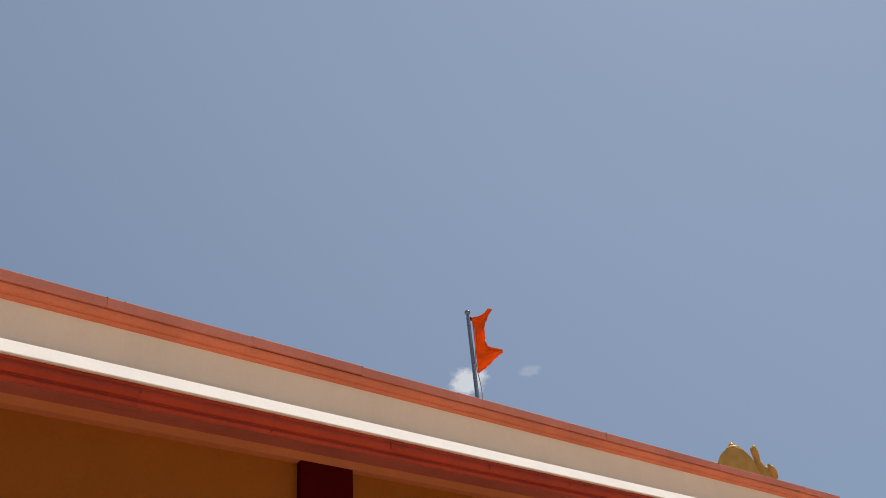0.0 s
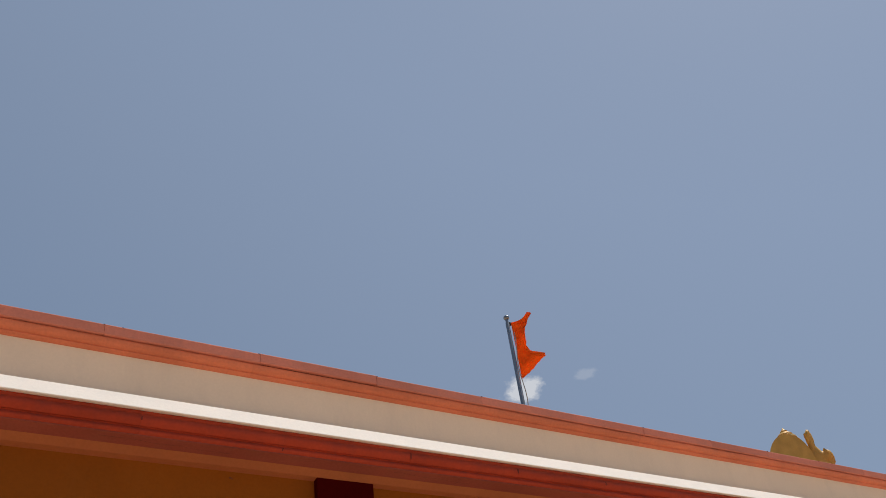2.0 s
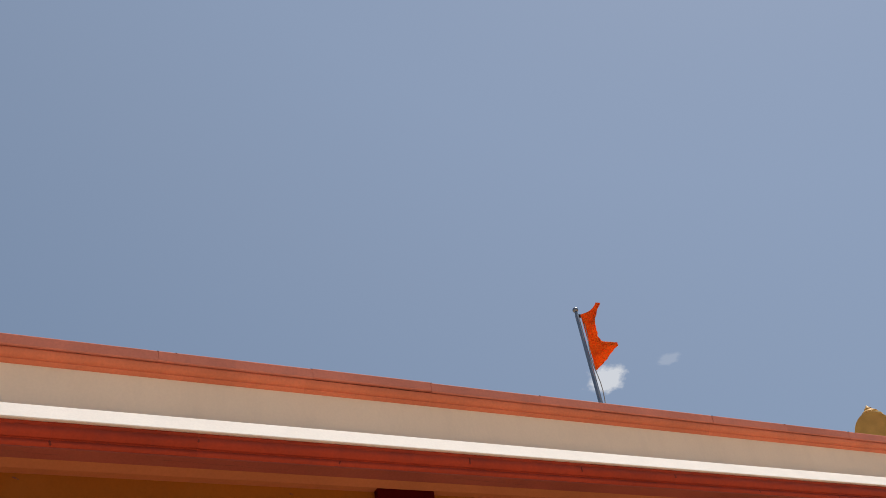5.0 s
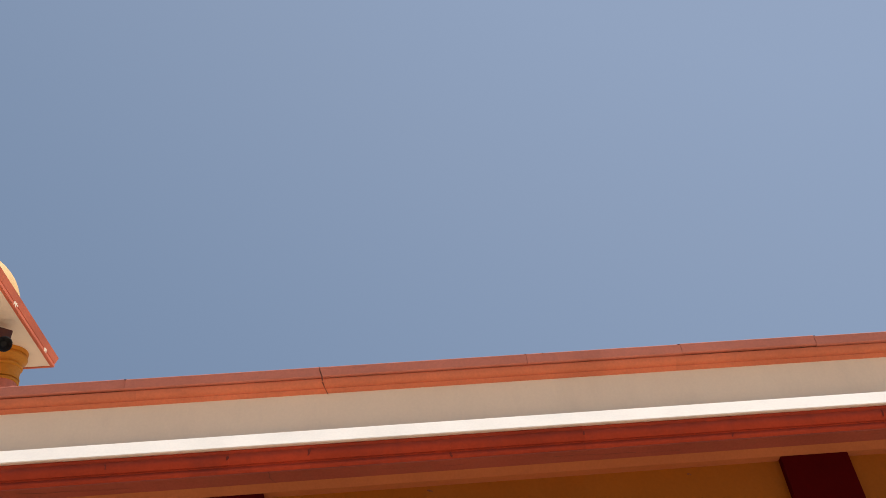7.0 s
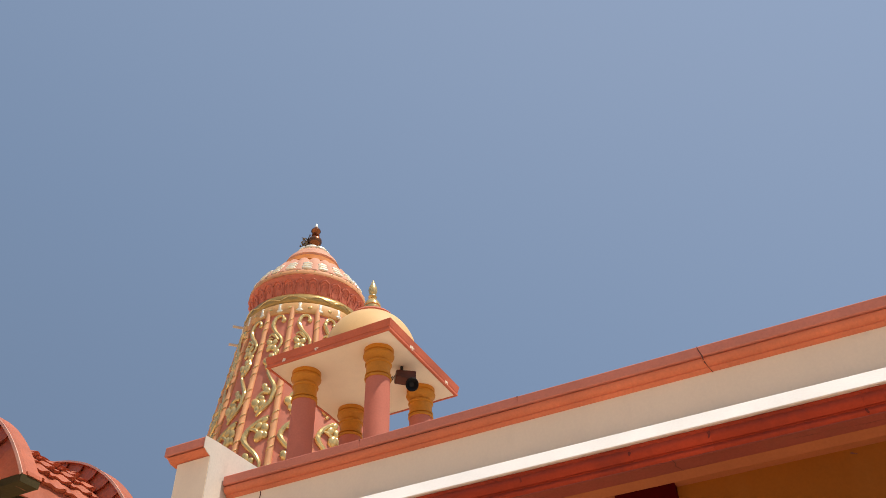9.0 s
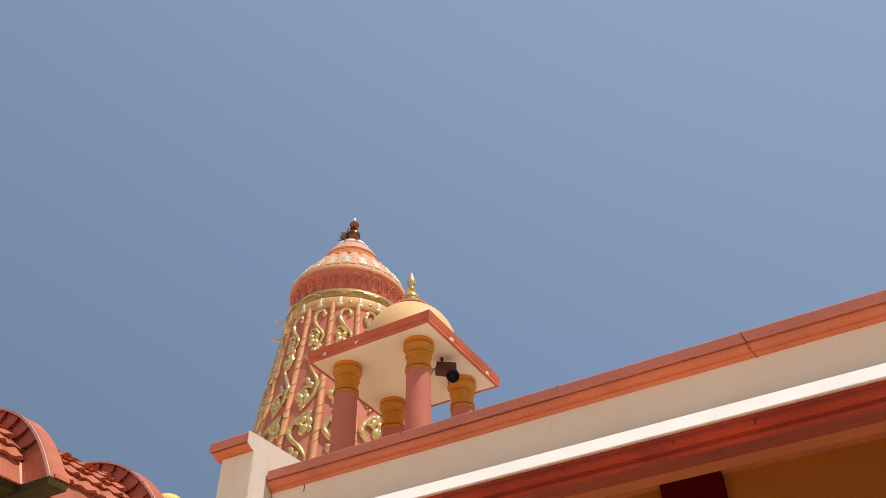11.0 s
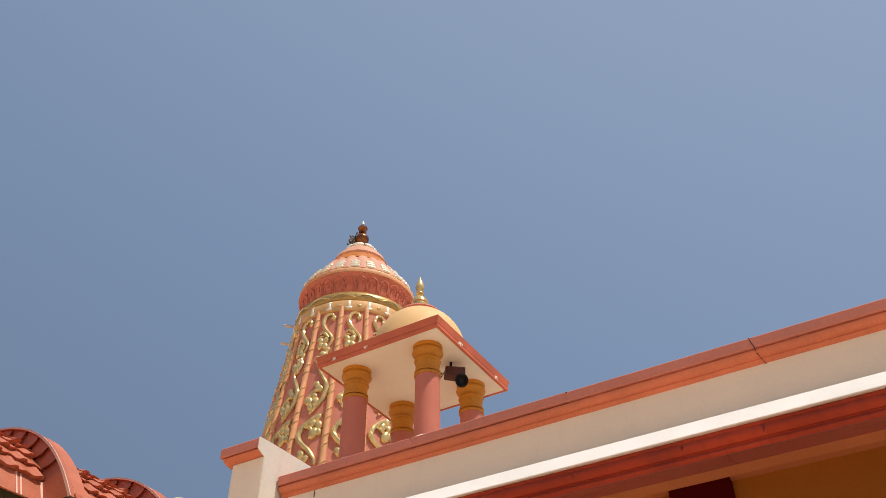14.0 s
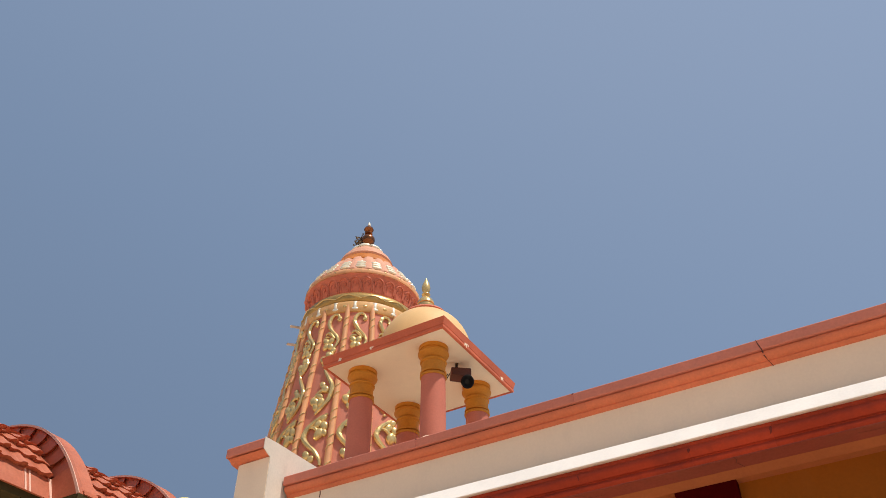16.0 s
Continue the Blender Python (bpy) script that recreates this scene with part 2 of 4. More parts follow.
def smooth_line(pts, n=5):
    """Catmull-Rom through the points."""
    out = []
    P = [Vector(p) for p in pts]
    P = [P[0] * 2 - P[1]] + P + [P[-1] * 2 - P[-2]]
    for i in range(1, len(P) - 2):
        for k in range(n):
            t = k / n
            a, b, c, d = P[i - 1], P[i], P[i + 1], P[i + 2]
            out.append(0.5 * ((2 * b) + (c - a) * t + (2 * a - 5 * b + 4 * c - d) * t * t + (3 * b - a - 3 * c + d) * t ** 3))
    out.append(P[-2])
    return out


def blob(bm, at, sx, sy, sz, turn=None, sub=2):
    r = bmesh.ops.create_icosphere(bm, subdivisions=sub, radius=1)
    for v in r["verts"]:
        c = Vector((v.co.x * sx, v.co.y * sy, v.co.z * sz))
        v.co = Vector(at) + (turn @ c if turn else c)
    return bm


# ---- ground ----
bm = bmesh.new()
bmesh.ops.create_grid(bm, x_segments=24, y_segments=24, size=1500)
ground = part("ground", bm, PAVING, None, "brown stone courtyard paving under the temple")
tagged(ground, category="ground", kind="structure")

# ---- the hall: wall, cornice, fascia, coping ----
X0, X1 = -3.79, 9.393
hall = thing("temple_hall", (0, 0, 0), "low flat-roofed temple hall with ochre walls, cream parapet and terracotta coping", "building")
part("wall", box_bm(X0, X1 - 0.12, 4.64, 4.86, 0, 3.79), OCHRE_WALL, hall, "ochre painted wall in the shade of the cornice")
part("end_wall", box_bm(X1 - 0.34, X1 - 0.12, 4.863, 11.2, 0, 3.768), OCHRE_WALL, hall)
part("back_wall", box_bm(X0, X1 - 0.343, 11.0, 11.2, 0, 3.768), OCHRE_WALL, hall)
part("roof_slab", box_bm(X0, X1 - 0.07, 4.745, 11.2, 3.772, 4.05), ROOFING, hall, "grey screeded flat roof")
for px0, px1 in ((2.408, 2.809), (-0.926, -0.577)):
    part("pilaster", box_bm(px0, px1, 4.59, 4.637, 0, 3.785), MAROON, hall, "dark maroon painted pilaster", bevel=0.003)
# the soffit: a dull red outer strip and the wall paint carried over its inner half
part("soffit", run_x([(4.533, 3.783), (4.585, 3.746), (4.70, 3.732), (4.70, 3.80), (4.533, 3.80)], X0, X1 - 0.1), SOFFIT_OCHRE, hall, "brownish ochre underside of the cornice")
part("soffit_strip", run_x([(4.436, 3.796), (4.536, 3.779), (4.536, 3.801), (4.436, 3.802)], X0, X1 - 0.06), SOFFIT_RED, hall, "dull red painted strip under the cornice")
# parapet body with its sunlit sloping foot
part("parapet", run_x([(4.57, 4.046), (4.57, 4.40), (4.74, 4.40), (4.74, 3.805), (4.60, 3.805), (4.60, 4.046)], X0 + 0.002, X1 - 0.07), CREAM, hall, "cream plaster parapet face")
part("ledge", run_x([(4.598, 4.070), (4.497, 4.069), (4.490, 4.063), (4.398, 3.947), (4.400, 3.942), (4.598, 3.942)], X0, X1), LEDGE, hall, "white ledge with a sloping nose in full sun")
part("ledge_core", run_x([(4.50, 3.805), (4.598, 3.805), (4.598, 3.940), (4.50, 3.940)], X0 + 0.002, X1 - 0.02), CREAM, hall)
# lower red moulding, cast in lengths
roll = [(4.499, 3.9405), (4.424, 3.9405), (4.420, 3.932)]
roll += [(4.424 - 0.020 * math.sin(math.pi * k / 8), 3.919 - 0.068 * k / 8) for k in range(9)]
roll += [(4.436, 3.850), (4.438, 3.843)]
roll += [(4.434 - 0.012 * math.sin(math.pi * k / 5), 3.839 - 0.036 * k / 5) for k in range(6)]
roll += [(4.444, 3.803), (4.499, 3.806)]
cuts = [X0, -3.05, -2.25, -1.42, -0.75, -0.3, 0.487, 1.25, 2.1, 3.0, 3.9, 4.75, 5.6, 6.5, 7.4, 8.4, X1]
for a, b in zip(cuts, cuts[1:]):
    o = part("cornice_moulding", run_x(roll, a + 0.0003, b - 0.0003), DEEP_RED, hall, smooth=True)
    o.location = (0, random.uniform(-0.001, 0.001), random.uniform(-0.001, 0.0))
random.seed(21)
for x in cuts[1:-1]:
    bm = bmesh.new()
    if random.random() < 0.6:
        blob(bm, (x + random.uniform(-0.004, 0.004), 4.4055, 3.884), random.uniform(0.004, 0.009), 0.003, random.uniform(0.012, 0.026), sub=2)
    else:
        blob(bm, (x, 4.4245, 3.822), random.uniform(0.004, 0.008), 0.003, 0.012, sub=2)
    for v in bm.verts:
        v.co.x += 0.010 * noise.noise(v.co * 45)
        v.co.z += 0.008 * noise.noise(v.co * 60)
    part("mortar_patch", bm, JOINT_RED, hall, "dark stained mortar at a joint")
# terracotta coping in lengths, its top band faded
top_band = [(4.50, 4.426), (4.495, 4.431), (4.497, 4.491), (4.503, 4.497), (4.62, 4.508), (4.765, 4.495), (4.768, 4.426)]
ogee = [(4.519, 4.425), (4.519, 4.420)]
ogee += [(4.510 + 0.028 * k / 8 - 0.011 * math.sin(math.pi * k / 8), 4.418 - 0.042 * k / 8 + 0.003 * math.sin(2 * math.pi * k / 8)) for k in range(9)]
ogee += [(4.545, 4.373), (4.545, 4.369), (4.542, 4.366), (4.553, 4.355), (4.561, 4.352), (4.5695, 4.348), (4.5695, 4.425)]
cuts = [X0, -2.62, -1.429, 1.011, 1.985, 2.845, 3.75, 5.448, 6.3, 7.1, 7.9, 8.65, X1]
for i, (a, b) in enumerate(zip(cuts, cuts[1:])):
    dz = random.uniform(-0.003, 0.003)
    g = 0.0018
    o = part("coping_stone", run_x(top_band, a + g / 2, b - g / 2), TERRA_TOP, hall, "faded terracotta coping length", bevel=0.002)
    o.location = (0, random.uniform(-0.003, 0.001), dz)
ends = [X0, -1.36, 1.94, 5.41, X1]
for a, b in zip(ends, ends[1:]):
    part("coping_moulding", run_x(ogee, a + 0.0004, b - 0.0004), TERRA, hall, "terracotta painted moulding under the coping", smooth=True)
for x in cuts[1:-1] + [1.108]:
    bm = bmesh.new()
    blob(bm, (x + random.uniform(-0.01, 0.01), 4.498, 4.492), random.uniform(0.006, 0.011), 0.004, 0.005, sub=1)
    part("mortar_patch", bm, JOINT, hall, "dark stained mortar at a joint")
part("joint_filler", box_bm(X0 + 0.01, X1 - 0.01, 4.521, 4.60, 4.428, 4.48), JOINT, hall)
# end return of parapet and coping
part("end_parapet", box_bm(X1 - 0.24, X1 - 0.071, 4.75, 11.2, 4.052, 4.397), CREAM, hall)
part("end_coping", box_bm(X1 - 0.27, X1, 4.77, 11.2, 4.399, 4.49), TERRA_TOP, hall)


def crack(pts, parent, wide=0.0035):
    """A hairline crack: a thin dark strip lying on the surface, following points."""
    bm = tube([Vector(p) for p in pts], [wide * 0.5 * (0.5 + random.random()) for _ in pts], 4)
    return part("hairline_crack", bm, JOINT, parent)


crack([(-0.266, 4.497, 4.497), (-0.258, 4.495, 4.46), (-0.248, 4.495, 4.43), (-0.245, 4.495, 4.398)], hall, 0.007)
crack([(-0.245, 4.506, 4.392), (-0.234, 4.53, 4.367), (-0.218, 4.567, 4.343)], hall, 0.007)
crack([(-0.53, 4.425, 3.796), (-0.522, 4.45, 3.791), (-0.53, 4.48, 3.786), (-0.512, 4.515, 3.781), (-0.50, 4.55, 3.779)], hall, 0.004)
crack([(-3.49, 4.568, 4.346), (-3.488, 4.568, 4.32), (-3.492, 4.568, 4.295)], hall, 0.005)
random.seed(5)
for xs, n in ((-1.9, 9), (1.05, 11), (2.9, 9), (5.2, 12), (0.1, 7)):
    crack([(xs + 0.075 * k, 4.468 + 0.006 * math.sin(k * 1.7 + xs) + 0.003 * k, 3.788 - 0.0006 * k) for k in range(n)], hall, 0.0012)
for xs, zs in ((1.86, 3.70), (0.351, 3.715), (0.36, 3.71)):
    bm = bmesh.new()
    blob(bm, (xs, 4.638, zs), 0.010, 0.002, 0.004, sub=1)
    blob(bm, (xs + 0.012, 4.638, zs - 0.005), 0.005, 0.002, 0.003, sub=1)
    part("wall_chip", bm, JOINT, hall, "dark chip in the ochre paint")

# ---- raised end pier running back along the roof edge ----
pier = thing("end_pier", (-3.99, 4.495, -0.006), "raised cream end pier with a terracotta coping on its front", "wall", "structure")
PX0, PX1 = -4.10 + 3.98, -3.796 + 3.98
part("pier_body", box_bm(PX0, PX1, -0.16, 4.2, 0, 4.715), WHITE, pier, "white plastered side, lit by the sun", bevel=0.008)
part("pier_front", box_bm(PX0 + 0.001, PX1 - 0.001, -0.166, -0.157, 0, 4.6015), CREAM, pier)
cop = [(-0.236, 4.652), (-0.24, 4.657), (-0.238, 4.722), (-0.232, 4.73), (-0.10, 4.735), (-0.10, 4.652)]
part("pier_coping", run_x(cop, PX0 - 0.075, PX1 - 0.004), TERRA_TOP, pier, "faded terracotta coping", bevel=0.002)
og = [(-0.215, 4.650), (-0.215, 4.644), (-0.23, 4.640)] + [(-0.227 + 0.063 * k / 8 + 0.006 * math.sin(2 * math.pi * k / 8), 4.638 - 0.030 * k / 8 - 0.005 * math.sin(math.pi * k / 8)) for k in range(9)] + [(-0.12, 4.602), (-0.12, 4.650)]
part("pier_moulding", run_x(og, PX0 - 0.055, PX1 - 0.004), TERRA, pier, smooth=True)
endcap = [(-0.242, 4.638), (-0.242, 4.732), (-0.10, 4.738), (4.2, 4.722), (4.2, 0.0), (-0.163, 0.0), (-0.163, 4.590), (-0.168, 4.602), (-0.20, 4.615), (-0.23, 4.634)]
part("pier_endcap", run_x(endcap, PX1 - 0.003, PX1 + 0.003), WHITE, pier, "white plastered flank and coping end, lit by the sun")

# ---- roof pavilion ----
CX, CY = -3.947, 6.572
pav = thing("roof_pavilion", (CX, CY, 4.07), "small four-columned roof pavilion with a peach dome and terracotta eaves", "pavilion")
pav.scale = (0.993, 0.993, 0.993)
part("plinth", box_bm(-0.66, 0.66, -0.66, 0.66, -0.022, 1.1), CREAM, pav, bevel=0.01)
Z0 = 4.05
EV = 0.74
R = 0.44
shaft = lathe([(0.128, 1.10), (0.126, 1.40), (0.124, 1.75), (0.121, 2.07)], 32)
sh = part("column", shaft, PINK, pav, "dusty pink round column shaft", smooth=True)
cap_prof = [(0.121, 2.05), (0.134, 2.052), (0.139, 2.064), (0.134, 2.076), (0.119, 2.078), (0.119, 2.09), (0.132, 2.092), (0.136, 2.102), (0.132, 2.112), (0.120, 2.115), (0.122, 2.215),
            (0.134, 2.218), (0.139, 2.229), (0.134, 2.240), (0.119, 2.243), (0.119, 2.262), (0.130, 2.284), (0.148, 2.305), (0.160, 2.312), (0.166, 2.327), (0.160, 2.341), (0.142, 2.344), (0.142, 2.358), (0.156, 2.362), (0.158, 2.402)]
cap_prof = [(0.106 if r < 0.1195 else 0.121 + (r - 0.121) * 0.85, z) for r, z in cap_prof]
cp = part("capital", lathe(cap_prof, 32), OCHRE, sh, "ochre turned capital with raised rings", smooth=True)
bs = part("column_base", lathe([(0.165, 1.10), (0.165, 1.30), (0.158, 1.34), (0.135, 1.37), (0.129, 1.375)], 32), CREAM, sh, smooth=True)
sh.location = (R, -R, 0)
for sx, sy in ((-1, -1), (-1, 1), (1, 1)):
    o = link_mesh("column", sh.data, pav, "dusty pink round column shaft")
    o.location = (sx * R, sy * R, 0)
    link_mesh("capital", cp.data, o, "ochre turned capital with raised rings")
    link_mesh("column_base", bs.data, o)
part("ceiling_slab", box_bm(-EV + 0.03, EV - 0.03, -EV + 0.03, EV - 0.03, 2.402, 2.50), CREAM, pav, "pale cream underside of the eaves")


def square_ring(prof):
    """(offset, z) outline carried round the square eaves with mitred corners."""
    bm = bmesh.new()
    rings = []
    for off, z in prof:
        h = EV + off
        rings.append([bm.verts.new((sx * h, sy * h, z)) for sx, sy in ((-1, -1), (1, -1), (1, 1), (-1, 1))])
    n = len(rings)
    for i in range(n):
        a, b = rings[i], rings[(i + 1) % n]
        for k in range(4):
            bm.faces.new((a[k], a[(k + 1) % 4], b[(k + 1) % 4], b[k]))
    return bm


part("eaves_edge", square_ring([(-0.028, 2.396), (-0.008, 2.394), (0.0, 2.40), (0.0, 2.428), (-0.008, 2.434), (0.0, 2.44), (0.016, 2.515), (0.008, 2.522), (-0.06, 2.522), (-0.06, 2.503), (-0.0285, 2.503)]), EAVES, pav, "terracotta painted eaves edge")
part("roof_top", box_bm(-EV + 0.062, EV - 0.062, -EV + 0.062, EV - 0.062, 2.502, 2.52), CREAM, pav)
dome_prof = [(0.49, 2.52), (0.50, 2.60)] + [(0.515 * math.cos(a), 2.70 + 0.56 * math.sin(a)) for a in [math.pi / 2 * k / 14 for k in range(0, 13)]] + [(0.0, 3.25)]
part("dome", lathe(dome_prof, 56), PEACH, pav, "smooth peach painted dome", smooth=True).location = (0.04, 0.02, 0)
part("dome_cap", lathe([(0.25, 3.185), (0.262, 3.205), (0.24, 3.235), (0.16, 3.275), (0.12, 3.29), (0.0, 3.292)], 40), CARVED_RED, pav, "red painted lotus cap on the dome", smooth=True).location = (0.04, 0.02, 0)
fin = [(0.08, 3.29), (0.092, 3.305), (0.096, 3.36), (0.09, 3.39), (0.10, 3.395), (0.094, 3.43), (0.07, 3.47), (0.04, 3.50), (0.03, 3.52), (0.05, 3.535), (0.047, 3.548), (0.03, 3.56),
       (0.046, 3.60), (0.052, 3.635), (0.044, 3.68), (0.024, 3.73), (0.009, 3.775), (0.0, 3.795)]
part("finial", lathe(fin, 28), GOLD, pav, "gilt finial with a pointed bud", smooth=True).location = (0.04, 0.02, 0)
random.seed(9)
for x, y in ((-0.11, -EV), (-0.13, -EV), (-0.52, -EV), (-0.60, -EV), (EV, -0.30), (EV, -0.27), (EV, 0.50), (EV, 0.47)):
    bm = bmesh.new()
    on_x = abs(x) == EV
    blob(bm, (x, y, 2.45 + random.uniform(-0.02, 0.03)), 0.003 if on_x else 0.016, 0.030 if on_x else 0.003, 0.020, sub=3)
    for v in bm.verts:
        v.co.z += 0.034 * noise.noise(v.co * 50)
        v.co.x += 0.0 if on_x else 0.026 * noise.noise(v.co * 42)
    part("plaster_splash", bm, CREAM, pav, "pale plaster splash on the eaves edge")

# horn loudspeaker under the eaves
horn = thing("loudspeaker", (-3.452, 6.493, 6.433), "dark brown box loudspeaker with a black round horn under the eaves", "speaker")
M = Matrix.Translation((0.015, 0.015, 0)) @ Matrix.Rotation(radians(38), 4, "Z") @ Matrix.Diagonal((0.86, 0.86, 0.94, 1))
bm = box_bm(-0.10, 0.14, -0.09, 0.09, -0.175, -0.068)
for v in bm.verts:
    if v.co.x < 0:
        v.co.z += 0.02 if v.co.z < -0.12 else 0.0
bm.transform(M)
part("case", bm, BROWN, horn, "dark brown wedge-shaped case", bevel=0.012)
bm = lathe([(0.045, 0), (0.062, 0.02), (0.076, 0.07), (0.078, 0.085), (0.070, 0.09), (0.052, 0.07), (0.028, 0.045), (0.0, 0.045)], 28)
bm.transform(M @ Matrix.Translation((0.085, -0.06, -0.228)) @ Matrix.Rotation(radians(118), 4, "X"))
part("horn_mouth", bm, BLACK, horn, "black round horn mouth", smooth=True)
bm = tube([(0, 0, 0.027), (0, 0, -0.08)], [0.014, 0.014], 10)
part("bracket", bm, BLACK, horn)
bm = tube(smooth_line([(-0.09, -0.02, -0.08), (-0.13, -0.04, -0.15), (-0.15, -0.03, -0.20), (-0.12, 0.0, -0.12), (-0.10, 0.05, -0.02)], 4), [0.005] * 17, 5)
part("cable", bm, BLACK, horn)

# ---- the spire ----
SX, SY = -8.145, 10.864
spire = thing("temple_spire", (SX, SY, 0.1125), "tall round tapering temple spire, pink panels with gilt scrollwork", "spire")
TOWER = [(6.6, 1.68), (7.0, 1.63), (8.4, 1.455), (9.1, 1.365), (9.6, 1.29), (10.2, 1.21), (10.6, 1.16), (10.9, 1.12)]


def rad(z):
    for (za, ra), (zb, rb) in zip(TOWER, TOWER[1:]):
        if z <= zb:
            return ra + (rb - ra) * (z - za) / (zb - za)
    return TOWER[-1][1]


spire.scale = (0.9938, 0.9938, 0.9938)
part("sanctum", box_bm(-1.9, 1.9, -1.9, 1.9, -0.113, 6.6), SPIRE_PINK, spire, bevel=0.03)
part("spire_body", lathe([(rad(6.6 + 4.3 * k / 24), 6.6 + 4.3 * k / 24) for k in range(25)], 84), SPIRE_PINK, spire, "dusty pink tapering wall of the spire", smooth=True)
NP = 16
STEP = 2 * math.pi / NP
OFF = radians(-65.5)
rib_bm = tube([(rad(z) + 0.012, 0, z) for z in [6.7 + 4.15 * k / 16 for k in range(17)]], [0.060 - 0.014 * k / 16 for k in range(17)], 10)
rib0 = part("rib", rib_bm, RIB_ORANGE, spire, "apricot half-round rib", smooth=True)
twists = []
for k in range(24):
    z = 6.8 + 4.02 * k / 24
    if k % 3 == 2:
        continue
    r, w = rad(z) + 0.012, 0.060 - 0.014 * k / 24
    pts = [(r + w * math.cos(a) * 1.02, w * math.sin(a) * 1.05, z + 0.062 * math.sin(a)) for a in [radians(-100 + 20 * j) for j in range(11)]]
    twists.append(part("gilt_twist", tube(pts, [0.002] + [0.004, 0.006, 0.009, 0.011, 0.012, 0.011, 0.009, 0.006, 0.004] + [0.002], 5), GOLD, rib0))
rib0.rotation_euler = (0, 0, OFF)
for k in range(1, NP):
    o = link_mesh("rib", rib0.data, spire, "apricot half-round rib")
    o.rotation_euler = (0, 0, OFF + k * STEP)
    for tw in twists:
        link_mesh("gilt_twist", tw.data, o)


def scroll(z0, h, style):
    """One arabesque of a panel lying on the wall: curled stems and rounded leaves; u across the panel, v up it."""
    bm = bmesh.new()
    half = STEP * 0.5

    def on(u, v, out=0.0):
        z = z0 + v * h
        a = u * half
        return Vector(((rad(z) + out) * math.cos(a), (rad(z) + out) * math.sin(a), z))

    def stroke(pts, r0, r1, r2, out=0.022):
        line = smooth_line([(u, v, 0) for u, v in pts], 5)
        n = len(line)
        rr = [(r0 + (r1 - r0) * (2 * i / n)) if i < n / 2 else (r1 + (r2 - r1) * (2 * i / n - 1)) for i in range(n)]
        tube([on(p.x, p.y, out) for p in line], [1.18 * q for q in rr], 8, bm)

    def leaves(marks):
        for u, v, sz, lean in marks:
            blob(bm, on(u, v, 0.012), sz * 0.66, sz * 1.0, sz * 1.38, Matrix.Rotation(u * half, 3, "Z") @ Matrix.Rotation(radians(lean), 3, "X"))

    if style == "flower":
        stroke([(0.30, 0.80), (0.44, 0.86), (0.30, 0.97), (-0.05, 0.97), (-0.30, 0.86), (-0.32, 0.70), (0.0, 0.50), (0.40, 0.35), (0.58, 0.20), (0.45, 0.06), (0.2, -0.06)], 0.018, 0.036, 0.016)
        stroke([(-0.48, 0.40), (-0.25, 0.46), (0.05, 0.38), (0.30, 0.27)], 0.010, 0.030, 0.016, 0.026)
        stroke([(-0.60, 0.26), (-0.40, 0.34), (-0.10, 0.33)], 0.010, 0.022, 0.012, 0.022)
        leaves(((0.44, 0.86, 0.046, 0), (-0.34, 0.22, 0.060, 25), (0.05, 0.22, 0.060, -25), (-0.30, 0.07, 0.058, -25), (0.06, 0.06, 0.058, 25), (-0.14, 0.14, 0.036, 0)))
    elif style == "bud":
        stroke([(0.42, 1.02), (0.28, 0.78), (0.42, 0.45), (0.30, 0.15), (0.05, -0.04)], 0.012, 0.028, 0.014)
        leaves(((0.30, 0.86, 0.056, -25), (0.06, 0.66, 0.062, 30), (-0.22, 0.40, 0.076, 35), (0.10, 0.34, 0.066, -10), (-0.10, 0.12, 0.050, 20)))
    elif style == "stem_over_leaves":
        stroke([(0.0, 0.98), (0.06, 0.90), (0.30, 0.77), (0.62, 0.60), (0.70, 0.45), (0.48, 0.22), (0.10, 0.08), (-0.15, -0.02)], 0.016, 0.042, 0.018)
        stroke([(-0.42, 0.30), (-0.20, 0.40), (0.10, 0.46), (0.42, 0.44)], 0.014, 0.032, 0.020, 0.03)
        leaves(((0.02, 0.60, 0.058, 20), (0.24, 0.50, 0.070, 40), (-0.06, 0.36, 0.064, 45), (-0.34, 0.25, 0.082, 30), (0.08, 0.22, 0.070, -15), (-0.20, 0.13, 0.056, 10)))
    else:
        stroke([(0.66, 0.96), (0.40, 0.92), (0.05, 0.85), (-0.40, 0.72), (-0.58, 0.56), (-0.30, 0.41), (0.22, 0.25), (0.56, 0.08), (0.60, -0.02)], 0.018, 0.044, 0.018)
        stroke([(-0.30, 0.72), (0.0, 0.70), (0.30, 0.60)], 0.014, 0.030, 0.018, 0.03)
        leaves(((0.42, 0.88, 0.062, -35), (0.14, 0.77, 0.066, -30), (0.54, 0.73, 0.070, 15), (0.28, 0.58, 0.084, -20), (0.56, 0.60, 0.060, 25), (-0.24, 0.20, 0.070, 20), (0.06, 0.11, 0.060, -20)))
    return bm


ROWS = [(9.84, 0.80, "flower"), (9.42, 0.42, "bud"), (8.47, 0.95, "stem_over_leaves"), (7.49, 0.98, "leaves_over_stem"), (6.62, 0.87, "stem_over_leaves")]
for z0, h, style in ROWS:
    first = part("scroll_ornament", scroll(z0, h, style), GOLD, spire, "gilt arabesque scroll in relief", smooth=True)
    first.rotation_euler = (0, 0, OFF + STEP / 2)
    for k in range(1, NP):
        o = link_mesh("scroll_ornament", first.data, spire, "gilt arabesque scroll in relief")
        o.rotation_euler = (0, 0, OFF + (k + 0.5) * STEP)

